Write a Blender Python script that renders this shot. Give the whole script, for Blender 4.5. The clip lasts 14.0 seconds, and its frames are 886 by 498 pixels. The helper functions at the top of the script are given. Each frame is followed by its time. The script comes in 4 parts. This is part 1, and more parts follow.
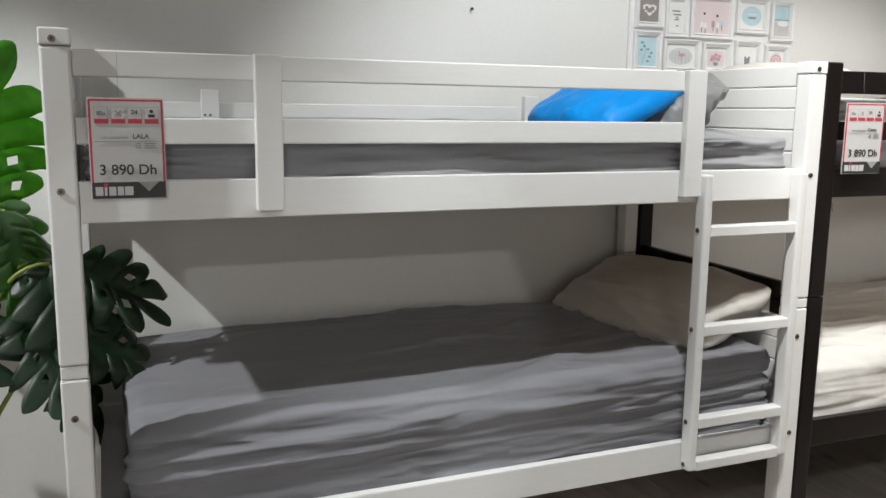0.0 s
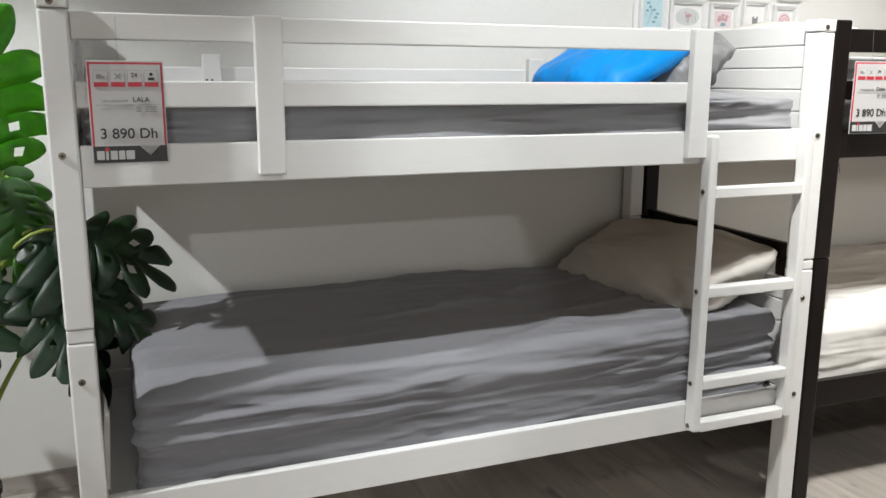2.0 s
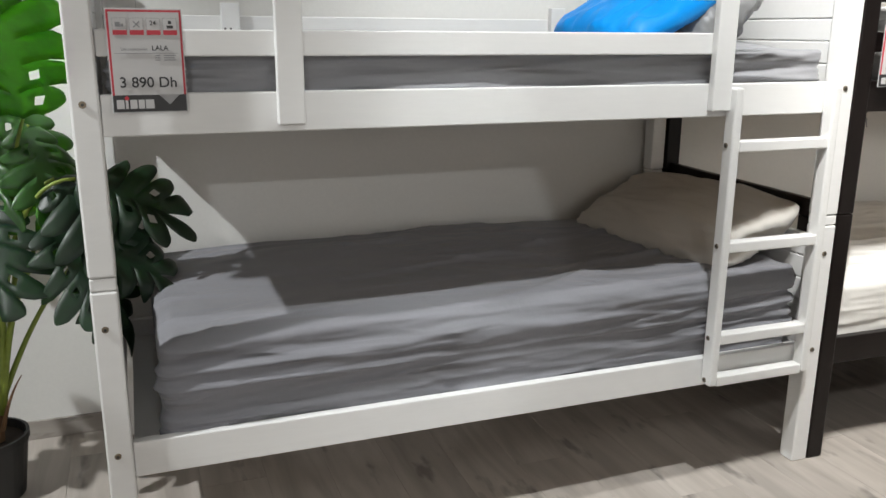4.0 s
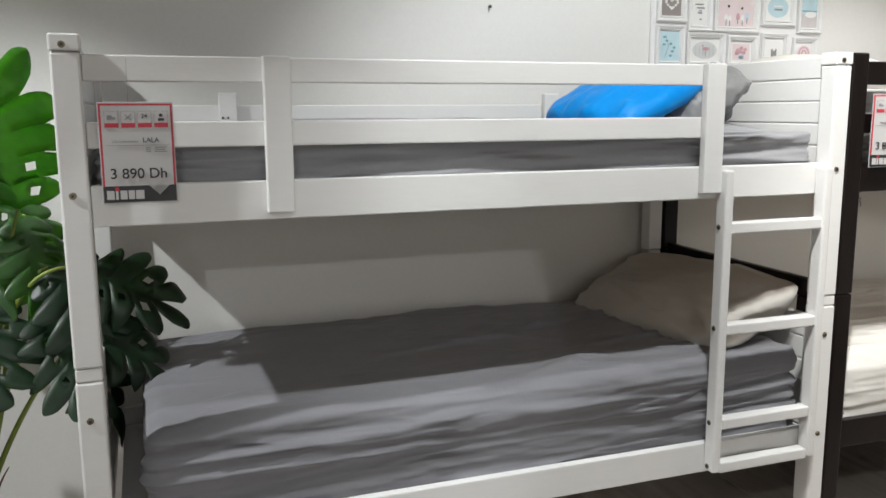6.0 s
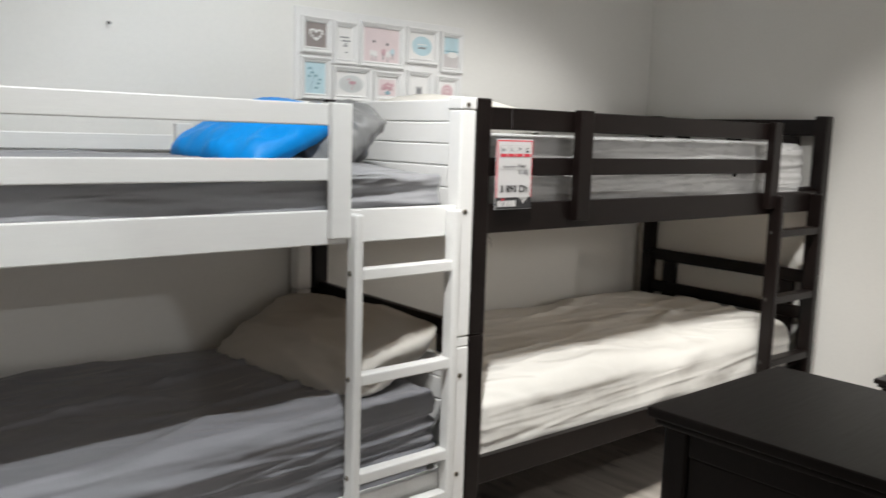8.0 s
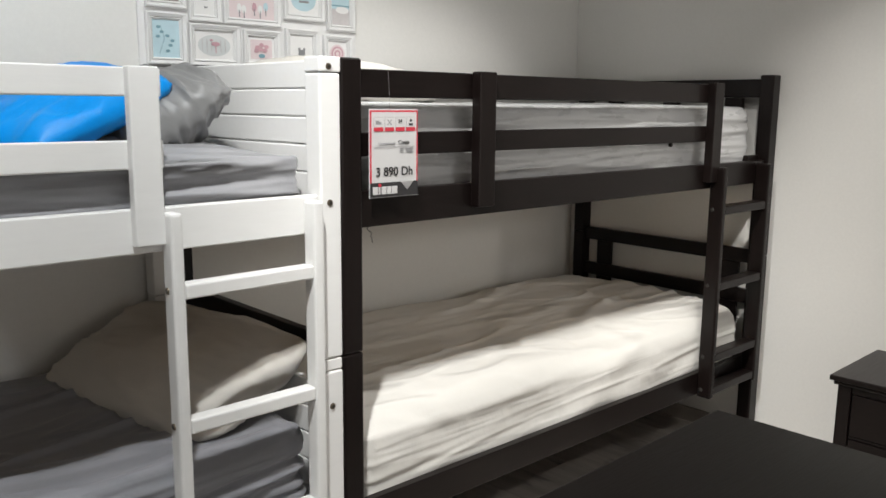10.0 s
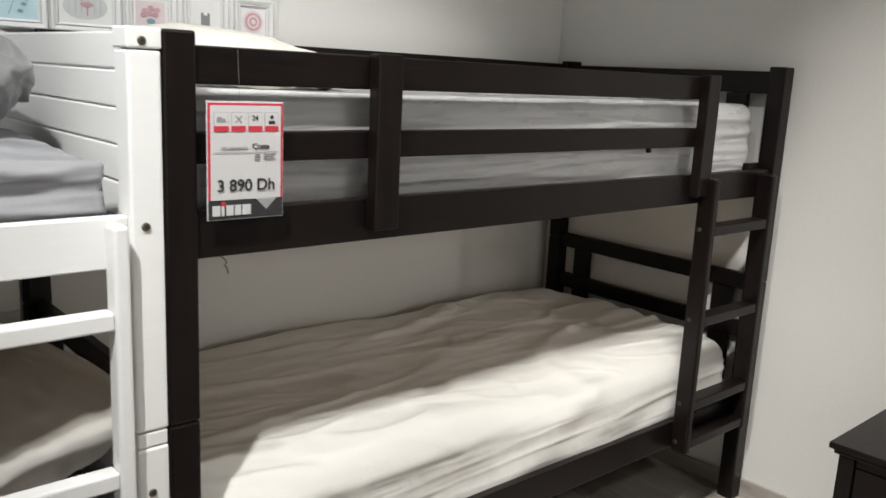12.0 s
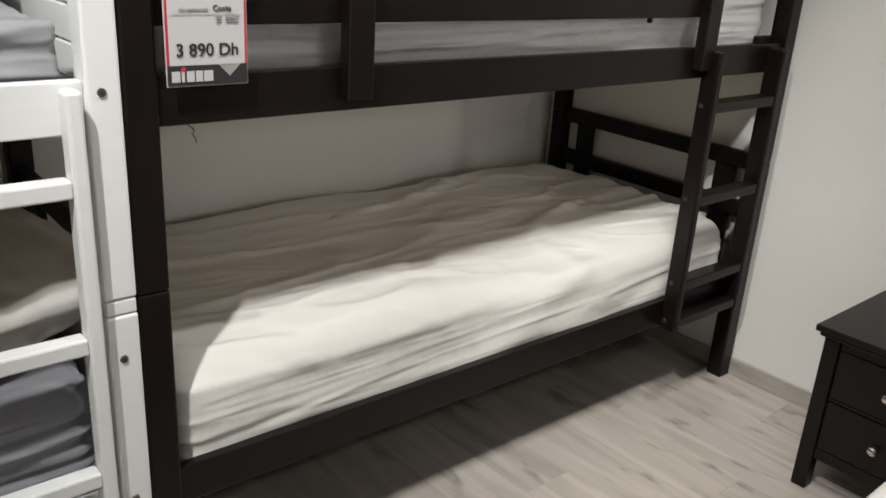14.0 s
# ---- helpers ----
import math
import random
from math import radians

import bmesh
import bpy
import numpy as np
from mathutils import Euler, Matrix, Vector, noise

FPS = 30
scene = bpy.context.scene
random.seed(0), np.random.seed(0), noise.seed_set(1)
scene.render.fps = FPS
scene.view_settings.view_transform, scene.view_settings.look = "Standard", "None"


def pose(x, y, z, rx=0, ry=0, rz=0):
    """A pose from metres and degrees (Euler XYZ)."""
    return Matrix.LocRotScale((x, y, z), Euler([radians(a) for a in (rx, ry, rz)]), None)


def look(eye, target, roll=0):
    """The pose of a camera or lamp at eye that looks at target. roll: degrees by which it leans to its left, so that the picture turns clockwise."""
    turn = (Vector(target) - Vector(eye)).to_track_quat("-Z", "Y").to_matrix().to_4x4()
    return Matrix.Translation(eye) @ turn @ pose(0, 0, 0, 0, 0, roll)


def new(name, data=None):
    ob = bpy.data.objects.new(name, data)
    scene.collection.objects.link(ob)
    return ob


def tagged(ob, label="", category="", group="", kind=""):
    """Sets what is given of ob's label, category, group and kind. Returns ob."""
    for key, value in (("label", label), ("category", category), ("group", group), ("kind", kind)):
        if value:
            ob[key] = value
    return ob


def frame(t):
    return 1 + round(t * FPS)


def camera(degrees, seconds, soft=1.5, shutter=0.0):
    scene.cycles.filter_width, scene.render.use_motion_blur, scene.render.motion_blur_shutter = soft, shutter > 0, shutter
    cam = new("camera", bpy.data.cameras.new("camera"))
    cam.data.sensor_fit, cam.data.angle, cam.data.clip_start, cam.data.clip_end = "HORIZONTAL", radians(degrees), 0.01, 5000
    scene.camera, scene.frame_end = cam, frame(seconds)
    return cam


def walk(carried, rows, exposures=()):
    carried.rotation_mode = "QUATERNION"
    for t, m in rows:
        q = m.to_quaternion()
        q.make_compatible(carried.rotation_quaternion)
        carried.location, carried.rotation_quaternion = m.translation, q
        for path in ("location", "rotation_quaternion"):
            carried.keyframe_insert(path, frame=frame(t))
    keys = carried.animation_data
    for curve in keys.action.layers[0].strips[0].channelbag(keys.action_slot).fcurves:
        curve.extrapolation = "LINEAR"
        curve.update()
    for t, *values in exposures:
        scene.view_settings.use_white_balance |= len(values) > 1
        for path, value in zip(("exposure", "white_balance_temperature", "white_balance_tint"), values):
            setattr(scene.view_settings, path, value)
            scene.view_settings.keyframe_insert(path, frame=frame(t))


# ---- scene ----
cam = camera(56.0, 14.0, 1.5, 0.3)
PATH = [
    (0, (0.124, -1.901, 1.368), (0.866, -0.072, 1.044), 0.7),
    (0.5, (0.127, -1.896, 1.368), (0.878, -0.072, 1.04), 0.5),
    (1, (0.137, -1.897, 1.373), (0.882, -0.073, 1.028), 0.6),
    (1.5, (0.138, -1.901, 1.364), (0.879, -0.081, 0.995), 0.6),
    (2, (0.134, -1.903, 1.353), (0.855, -0.08, 0.955), 0.2),
    (2.5, (0.133, -1.905, 1.349), (0.852, -0.089, 0.917), 0.3),
    (3, (0.127, -1.898, 1.36), (0.828, -0.083, 0.897), 0.7),
    (5.3, (0.143, -1.906, 1.325), (0.792, -0.089, 0.799), -0.1),
    (5.5, (0.145, -1.904, 1.323), (0.805, -0.071, 0.87), -0.3),
    (6, (0.18, -1.904, 1.365), (0.844, -0.045, 1.041), -0.3),
    (6.5, (0.219, -1.915, 1.371), (0.881, -0.049, 1.087), -0.1),
    (7, (0.307, -1.923, 1.362), (0.993, -0.064, 1.094), 0.3),
    (7.5, (0.403, -1.897, 1.379), (1.364, -0.166, 1.099), 1.8),
    (8, (0.441, -1.815, 1.417), (1.731, -0.31, 1.146), 1.7),
    (8.2, (0.461, -1.766, 1.414), (1.832, -0.334, 1.15), 0.8),
    (10.3, (1.026, -1.518, 1.428), (2.395, -0.103, 1.076), 0.4),
    (10.5, (1.086, -1.468, 1.446), (2.477, -0.073, 1.101), 0.6),
    (11, (1.234, -1.371, 1.477), (2.59, 0.055, 1.117), 0.4),
    (11.5, (1.362, -1.349, 1.472), (2.705, 0.082, 1.088), 0.6),
    (12, (1.509, -1.378, 1.476), (2.83, 0.067, 1.065), 2.8),
    (12.5, (1.599, -1.412, 1.472), (2.899, 0.023, 0.973), 3.7),
    (13, (1.634, -1.425, 1.47), (2.888, -0.031, 0.774), 4.3),
    (13.5, (1.621, -1.414, 1.463), (2.854, -0.032, 0.707), 4.2),
    (14, (1.607, -1.41, 1.47), (2.846, -0.005, 0.768), 3.6),
]
# The plan is drawn in units of 1.065 m: an A5 price card is 0.138 units wide.
K = 1.065
walk(cam, [(t, look(eye, target, roll)) for t, eye, target, roll in PATH],
     [(0.0, 0.18), (0.7, 0.2), (1.5, 0.38), (3.2, 0.44), (5.3, 0.40), (5.7, 0.30), (6.5, 0.2), (7.5, 0.18), (8.2, 0.08), (10.3, 0.11), (11.0, 0.07), (12.0, 0.03), (12.5, 0.1), (13.0, 0.02), (13.5, -0.08), (14.0, -0.16)])

# ---- light ----
world = bpy.data.worlds.new("world")
world.use_nodes = True
world.node_tree.nodes["Background"].inputs[0].default_value = (0.9, 0.95, 1.0, 1)
world.node_tree.nodes["Background"].inputs[1].default_value = 0.05
scene.world = world


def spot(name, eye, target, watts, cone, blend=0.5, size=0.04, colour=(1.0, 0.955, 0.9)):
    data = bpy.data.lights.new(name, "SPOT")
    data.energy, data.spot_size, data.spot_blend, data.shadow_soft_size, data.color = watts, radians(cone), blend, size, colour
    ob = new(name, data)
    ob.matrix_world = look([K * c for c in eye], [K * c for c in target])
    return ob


NEUTRAL, WARM = (0.955, 0.985, 0.985), (0.98, 0.955, 0.905)
spot("spot_white_bunk", (1.15, -0.78, 2.85), (1.80, 0.34, 0.85), 158, 82, 0.65, 0.03, NEUTRAL)
spot("spot_dark_bunk", (2.95, -0.70, 2.85), (2.85, 0.28, 0.75), 80, 70, 0.55, 0.03, WARM)
spot("spot_corner", (1.08, -0.88, 2.85), (2.92, 0.0, 0.55), 165, 50, 0.7, 0.03, WARM)
spot("spot_plant", (-1.55, -0.25, 2.85), (0.0, 0.4, 0.6), 250, 46, 0.5, 0.03, NEUTRAL)
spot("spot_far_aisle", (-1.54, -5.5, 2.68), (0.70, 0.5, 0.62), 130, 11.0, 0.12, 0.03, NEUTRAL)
spot("spot_side_wall", (2.25, -0.95, 2.85), (3.9, -0.75, 0.35), 140, 60, 0.7, 0.05, WARM)
# the next three are unseen, added to fill the dark bunk and the aisle
spot("fill_dark_bunk", (3.25, -3.0, 2.85), (3.05, 0.3, 0.7), 46, 44, 0.7, 0.12, WARM)
spot("fill_dark_bunk_wall", (3.5, -6.0, 2.5), (3.0, 0.9, 0.75), 210, 15, 0.6, 0.4, WARM)
spot("fill_aisle", (0.2, -2.9, 2.85), (0.4, -1.9, 0.0), 28, 100, 0.8, 0.08, NEUTRAL)

# unseen area lamp far behind the camera, added as soft fill
front = bpy.data.lights.new("front_fill", "AREA")
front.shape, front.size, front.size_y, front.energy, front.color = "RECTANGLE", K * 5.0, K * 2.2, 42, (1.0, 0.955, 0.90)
new("front_fill", front).matrix_world = look((K * 0.6, K * -6.58, K * 1.25), (K * 0.6, 0, K * 1.1))

# ---- materials ----


def material(name, colour, rough=0.5, metal=0.0, grain=(0, 0, 0), spread=0.12, fine=60.0, broad=3.0, bump=0.1, bump_scale=120.0, coat=0.0, sheen=0.0, distance=0.002, gloss=0.5, crease=None):
    """A surface with variation at two scales; grain stretches the fine noise along x, y and z."""
    mat = bpy.data.materials.new(name)
    mat.use_nodes = True
    nt = mat.node_tree
    nodes, links = nt.nodes, nt.links
    bsdf = nodes["Principled BSDF"]
    coords = nodes.new("ShaderNodeTexCoord")
    info = nodes.new("ShaderNodeObjectInfo")
    shift = nodes.new("ShaderNodeVectorMath")
    shift.operation = "MULTIPLY_ADD"
    links.new(info.outputs["Random"], shift.inputs[0])
    shift.inputs[1].default_value = (7.0, 11.0, 13.0)
    links.new(coords.outputs["Object"], shift.inputs[2])
    mapping = nodes.new("ShaderNodeMapping")
    mapping.inputs["Scale"].default_value = grain if any(grain) else (1, 1, 1)
    links.new(shift.outputs[0], mapping.inputs["Vector"])
    a = nodes.new("ShaderNodeTexNoise")
    a.inputs["Scale"].default_value, a.inputs["Detail"].default_value = fine, 6.0
    links.new(mapping.outputs[0], a.inputs["Vector"])
    b = nodes.new("ShaderNodeTexNoise")
    b.inputs["Scale"].default_value, b.inputs["Detail"].default_value = broad, 3.0
    links.new(shift.outputs[0], b.inputs["Vector"])
    mix = nodes.new("ShaderNodeMath")
    mix.operation = "MULTIPLY_ADD"
    links.new(a.outputs["Fac"], mix.inputs[0])
    mix.inputs[1].default_value = 0.5
    half = nodes.new("ShaderNodeMath")
    half.operation = "MULTIPLY"
    half.inputs[1].default_value = 0.5
    links.new(b.outputs["Fac"], half.inputs[0])
    links.new(half.outputs[0], mix.inputs[2])
    ramp = nodes.new("ShaderNodeValToRGB")
    ramp.color_ramp.elements[0].position, ramp.color_ramp.elements[1].position = 0.3, 0.7
    ramp.color_ramp.elements[0].color = (*[c * (1 - spread) for c in colour], 1)
    ramp.color_ramp.elements[1].color = (*[min(1, c * (1 + spread)) for c in colour], 1)
    links.new(mix.outputs[0], ramp.inputs[0])
    links.new(ramp.outputs[0], bsdf.inputs["Base Color"])
    bsdf.inputs["Metallic"].default_value = metal
    rr = nodes.new("ShaderNodeMapRange")
    rr.inputs[3].default_value, rr.inputs[4].default_value = rough * 0.85, min(1, rough * 1.15)
    links.new(a.outputs["Fac"], rr.inputs[0])
    links.new(rr.outputs[0], bsdf.inputs["Roughness"])
    c = nodes.new("ShaderNodeTexNoise")
    c.inputs["Scale"].default_value, c.inputs["Detail"].default_value = bump_scale, 4.0
    links.new(mapping.outputs[0], c.inputs["Vector"])
    bp = nodes.new("ShaderNodeBump")
    bp.inputs["Strength"].default_value, bp.inputs["Distance"].default_value = bump, distance
    links.new(c.outputs["Fac"], bp.inputs["Height"])
    last = bp
    for stretch, strength, depth, skew in crease or ():
        place = nodes.new("ShaderNodeMapping")
        place.inputs["Scale"].default_value, place.inputs["Rotation"].default_value = stretch, (0.0, 0.06, skew)
        links.new(shift.outputs[0], place.inputs["Vector"])
        ridges = nodes.new("ShaderNodeTexNoise")
        ridges.noise_type, ridges.normalize = "RIDGED_MULTIFRACTAL", False
        ridges.inputs["Scale"].default_value, ridges.inputs["Detail"].default_value, ridges.inputs["Distortion"].default_value = 1.0, 3.5, 0.35
        links.new(place.outputs[0], ridges.inputs["Vector"])
        fold = nodes.new("ShaderNodeBump")
        fold.inputs["Strength"].default_value, fold.inputs["Distance"].default_value = strength, depth
        links.new(ridges.outputs["Fac"], fold.inputs["Height"])
        links.new(last.outputs[0], fold.inputs["Normal"])
        last = fold
    links.new(last.outputs[0], bsdf.inputs["Normal"])
    bsdf.inputs["Coat Weight"].default_value = coat
    bsdf.inputs["Specular IOR Level"].default_value = gloss
    bsdf.inputs["Sheen Weight"].default_value = sheen
    return mat


WALL = material("wall_paint", (0.78, 0.77, 0.745), 0.85, spread=0.03, fine=90, broad=1.2, bump=0.15, bump_scale=180)
CEIL = material("ceiling_paint", (0.8, 0.8, 0.78), 0.9, spread=0.03)
WHITE = material("white_lacquer", (0.80, 0.795, 0.785), 0.38, grain=(1, 6, 6), spread=0.025, fine=12, broad=2.5, bump=0.12, bump_scale=30)
DARK = material("wenge_stain", (0.0072, 0.0046, 0.0042), 0.34, grain=(1, 12, 12), spread=0.4, fine=9, broad=3, bump=0.12, bump_scale=25, gloss=0.24)
DARK_UP = material("wenge_stain_upright", (0.0072, 0.0046, 0.0042), 0.34, grain=(12, 12, 1), spread=0.4, fine=9, broad=3, bump=0.12, bump_scale=25, gloss=0.24)
GREY_SHEET = material("grey_cotton", (0.215, 0.214, 0.235), 0.9, spread=0.06, fine=400, broad=4, bump=0.3, bump_scale=40, sheen=0.15, distance=0.003, crease=(((1.2, 3.4, 9.0), 1.0, 0.06, 0.1), ((3.0, 8.0, 24.0), 1.0, 0.028, -0.1), ((7.0, 5.0, 30.0), 0.8, 0.010, 0.5)))
# a lighter grey than grey_cotton, for the upper bunk
UPPER_SHEET = material("upper_grey_cotton", (0.28, 0.28, 0.295), 0.9, spread=0.06, fine=400, broad=4, bump=0.3, bump_scale=40, sheen=0.15, distance=0.003, crease=(((1.6, 5.0, 16.0), 1.0, 0.045, 0.1), ((3.0, 8.0, 24.0), 1.0, 0.028, -0.1), ((7.0, 5.0, 30.0), 0.8, 0.010, 0.5)))
CREAM_SHEET = material("cream_cotton", (0.70, 0.68, 0.645), 0.9, spread=0.04, fine=400, broad=4, bump=0.3, bump_scale=40, sheen=0.15, distance=0.003, crease=(((1.5, 4.8, 3.4), 1.0, 0.05, 0.25), ((3.2, 8.0, 6.0), 1.0, 0.024, -0.25), ((8.0, 11.0, 10.0), 0.9, 0.010, 0.2)))
PILLOW_WHITE = material("white_cotton", (0.6, 0.575, 0.53), 0.9, spread=0.04, fine=400, broad=6, bump=0.3, bump_scale=30, sheen=0.1, distance=0.004, crease=(((3.0, 6.0, 6.0), 0.9, 0.03, 0.3),))
PILLOW_ECRU = material("ecru_cotton", (0.57, 0.54, 0.50), 0.9, spread=0.05, fine=400, broad=6, bump=0.3, bump_scale=30, sheen=0.1, distance=0.004, crease=(((3.5, 7.0, 6.0), 1.0, 0.04, 0.4), ((9.0, 12.0, 9.0), 0.8, 0.012, -0.3)))
PILLOW_BLUE = material("blue_satin", (0.0, 0.27, 0.76), 0.45, spread=0.08, fine=300, broad=6, bump=0.3, bump_scale=30, sheen=0.0, distance=0.004, gloss=0.25, crease=(((3.0, 5.0, 5.0), 0.8, 0.03, 0.3),))
PILLOW_GREY = material("grey_satin", (0.205, 0.205, 0.207), 0.45, spread=0.06, fine=300, broad=6, bump=0.3, bump_scale=30, sheen=0.2, distance=0.004, crease=(((4.0, 9.0, 9.0), 1.0, 0.04, 0.1), ((7.0, 16.0, 14.0), 1.0, 0.014, -0.3)))
WRAP = material("plastic_wrapped_ticking", (0.54, 0.54, 0.545), 0.28, grain=(1, 4, 4), spread=0.05, fine=8, broad=4, bump=0.25, bump_scale=8, coat=0.6, distance=0.008, crease=(((0.9, 4.0, 13.0), 1.0, 0.035, 0.04), ((3.0, 9.0, 34.0), 0.9, 0.012, -0.06)))
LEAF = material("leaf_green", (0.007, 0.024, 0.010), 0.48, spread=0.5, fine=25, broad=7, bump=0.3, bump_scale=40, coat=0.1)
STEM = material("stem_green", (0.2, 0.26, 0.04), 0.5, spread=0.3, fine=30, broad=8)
# light on and through the upper leaves, put into a brighter green
LEAF_LIT = material("leaf_lit_green", (0.022, 0.078, 0.013), 0.38, spread=0.5, fine=25, broad=14, bump=0.3, bump_scale=40, coat=0.1)
for leaf_skin, weight in ((LEAF, 0.15), (LEAF_LIT, 0.75)):
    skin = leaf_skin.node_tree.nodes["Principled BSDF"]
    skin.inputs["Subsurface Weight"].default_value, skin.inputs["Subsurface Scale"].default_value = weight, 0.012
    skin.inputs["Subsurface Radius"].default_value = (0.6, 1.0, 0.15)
BARK = material("husk_brown", (0.14, 0.075, 0.035), 0.85, grain=(8, 8, 1), spread=0.5, fine=20, broad=9, bump=0.8, bump_scale=30)
POT = material("black_plastic", (0.018, 0.018, 0.018), 0.5, spread=0.2)
SOIL = material("soil", (0.03, 0.02, 0.014), 0.95, spread=0.5, bump=1.0, bump_scale=60)
STEEL = material("bolt_steel", (0.22, 0.185, 0.14), 0.42, 1.0, spread=0.3, fine=200)
HOLE = material("bolt_socket", (0.03, 0.028, 0.025), 0.6)
CHROME = material("brushed_nickel", (0.6, 0.58, 0.54), 0.25, 1.0, spread=0.08, fine=200)
CARD = material("card_white", (0.54, 0.53, 0.53), 0.5, spread=0.02)
RED = material("print_red", (0.5, 0.03, 0.05), 0.5, spread=0.04)
INK = material("print_black", (0.025, 0.024, 0.026), 0.5, spread=0.1)
GREYINK = material("print_grey", (0.25, 0.25, 0.26), 0.5, spread=0.05)
ACRYL = material("clear_sleeve_edge", (0.55, 0.56, 0.57), 0.15, spread=0.03)
FRAME = material("frame_white", (0.77, 0.765, 0.76), 0.45, spread=0.03, fine=40)
MOUNT = material("mount_white", (0.8, 0.79, 0.78), 0.8, spread=0.02)
TAUPE = material("print_taupe", (0.3, 0.26, 0.25), 0.6, spread=0.12, fine=50)
PINK = material("print_pink", (0.74, 0.63, 0.64), 0.6, spread=0.06, fine=20)
ROSE = material("print_rose", (0.56, 0.34, 0.38), 0.6, spread=0.15, fine=60)
BLUE = material("print_blue", (0.50, 0.66, 0.72), 0.6, spread=0.1, fine=25)
TEAL = material("print_teal", (0.2, 0.36, 0.42), 0.6, spread=0.15)
SILVER = material("print_silver", (0.6, 0.62, 0.62), 0.6, spread=0.06, fine=25)
SAND = material("print_sand", (0.55, 0.52, 0.52), 0.6, spread=0.15, fine=30)
PINE = material("slat_pine", (0.62, 0.47, 0.31), 0.7, grain=(1, 10, 10), spread=0.15, fine=10)
BEDSPREAD = material("white_bedspread", (0.74, 0.72, 0.69), 0.9, spread=0.03, fine=300, bump=0.3, bump_scale=40)


def plank_material(name, tones, along):
    """Greyed oak boards: each board its own tone, long grain, knots and dark streaks."""
    mat = bpy.data.materials.new(name)
    mat.use_nodes = True
    nt = mat.node_tree
    nodes, links = nt.nodes, nt.links
    bsdf = nodes["Principled BSDF"]
    coords = nodes.new("ShaderNodeTexCoord")
    info = nodes.new("ShaderNodeObjectInfo")
    shift = nodes.new("ShaderNodeVectorMath")
    shift.operation = "MULTIPLY_ADD"
    links.new(info.outputs["Random"], shift.inputs[0])
    shift.inputs[1].default_value = (17.0, 31.0, 0.0)
    links.new(coords.outputs["Object"], shift.inputs[2])
    mapping = nodes.new("ShaderNodeMapping")
    mapping.inputs["Scale"].default_value = (1.0, 9.0, 9.0) if along == "x" else (9.0, 1.0, 9.0)
    links.new(shift.outputs[0], mapping.inputs["Vector"])
    g = nodes.new("ShaderNodeTexNoise")
    g.inputs["Scale"].default_value, g.inputs["Detail"].default_value, g.inputs["Distortion"].default_value = 1.6, 7.0, 0.8
    links.new(mapping.outputs[0], g.inputs["Vector"])
    ramp = nodes.new("ShaderNodeValToRGB")
    ramp.color_ramp.elements[0].position, ramp.color_ramp.elements[1].position = 0.32, 0.68
    ramp.color_ramp.elements[0].color, ramp.color_ramp.elements[1].color = (*tones[0], 1), (*tones[1], 1)
    links.new(g.outputs["Fac"], ramp.inputs[0])
    knots = nodes.new("ShaderNodeTexNoise")
    knots.inputs["Scale"].default_value, knots.inputs["Detail"].default_value = 2.6, 6.0
    knot_map = nodes.new("ShaderNodeMapping")
    knot_map.inputs["Scale"].default_value = (1.6, 5.0, 5.0) if along == "x" else (5.0, 1.6, 5.0)
    links.new(shift.outputs[0], knot_map.inputs["Vector"])
    links.new(knot_map.outputs[0], knots.inputs["Vector"])
    cut = nodes.new("ShaderNodeMapRange")
    cut.inputs[1].default_value, cut.inputs[2].default_value, cut.inputs[3].default_value, cut.inputs[4].default_value = 0.60, 0.70, 0.0, 0.65
    links.new(knots.outputs["Fac"], cut.inputs[0])
    dark = nodes.new("ShaderNodeMix")
    dark.data_type = "RGBA"
    links.new(cut.outputs[0], dark.inputs[0])
    links.new(ramp.outputs[0], dark.inputs[6])
    dark.inputs[7].default_value = (*[c * 0.35 for c in tones[0]], 1)
    tone = nodes.new("ShaderNodeMapRange")
    tone.inputs[3].default_value, tone.inputs[4].default_value = 0.9, 1.06
    links.new(info.outputs["Random"], tone.inputs[0])
    scaled = nodes.new("ShaderNodeVectorMath")
    scaled.operation = "SCALE"
    links.new(dark.outputs[2], scaled.inputs[0])
    links.new(tone.outputs[0], scaled.inputs["Scale"])
    links.new(scaled.outputs[0], bsdf.inputs["Base Color"])
    bsdf.inputs["Roughness"].default_value = 0.5
    bp = nodes.new("ShaderNodeBump")
    bp.inputs["Strength"].default_value, bp.inputs["Distance"].default_value = 0.15, 0.002
    links.new(g.outputs["Fac"], bp.inputs["Height"])
    links.new(bp.outputs[0], bsdf.inputs["Normal"])
    return mat


BOARD = plank_material("grey_oak_board", ((0.375, 0.333, 0.296), (0.53, 0.478, 0.432)), "y")
SKIRT_X = plank_material("grey_oak_skirting_back", ((0.3, 0.27, 0.245), (0.42, 0.385, 0.35)), "x")
SKIRT_Y = plank_material("grey_oak_skirting_side", ((0.34, 0.31, 0.28), (0.48, 0.44, 0.4)), "y")

# ---- building helpers ----


def thing(name, x, y, z, label, category, group="", turn=0.0):
    ob = new(name)
    ob.empty_display_size = 0.1
    ob.matrix_basis = pose(K * x, K * y, K * z, 0, 0, turn)
    return tagged(ob, label, category, group)


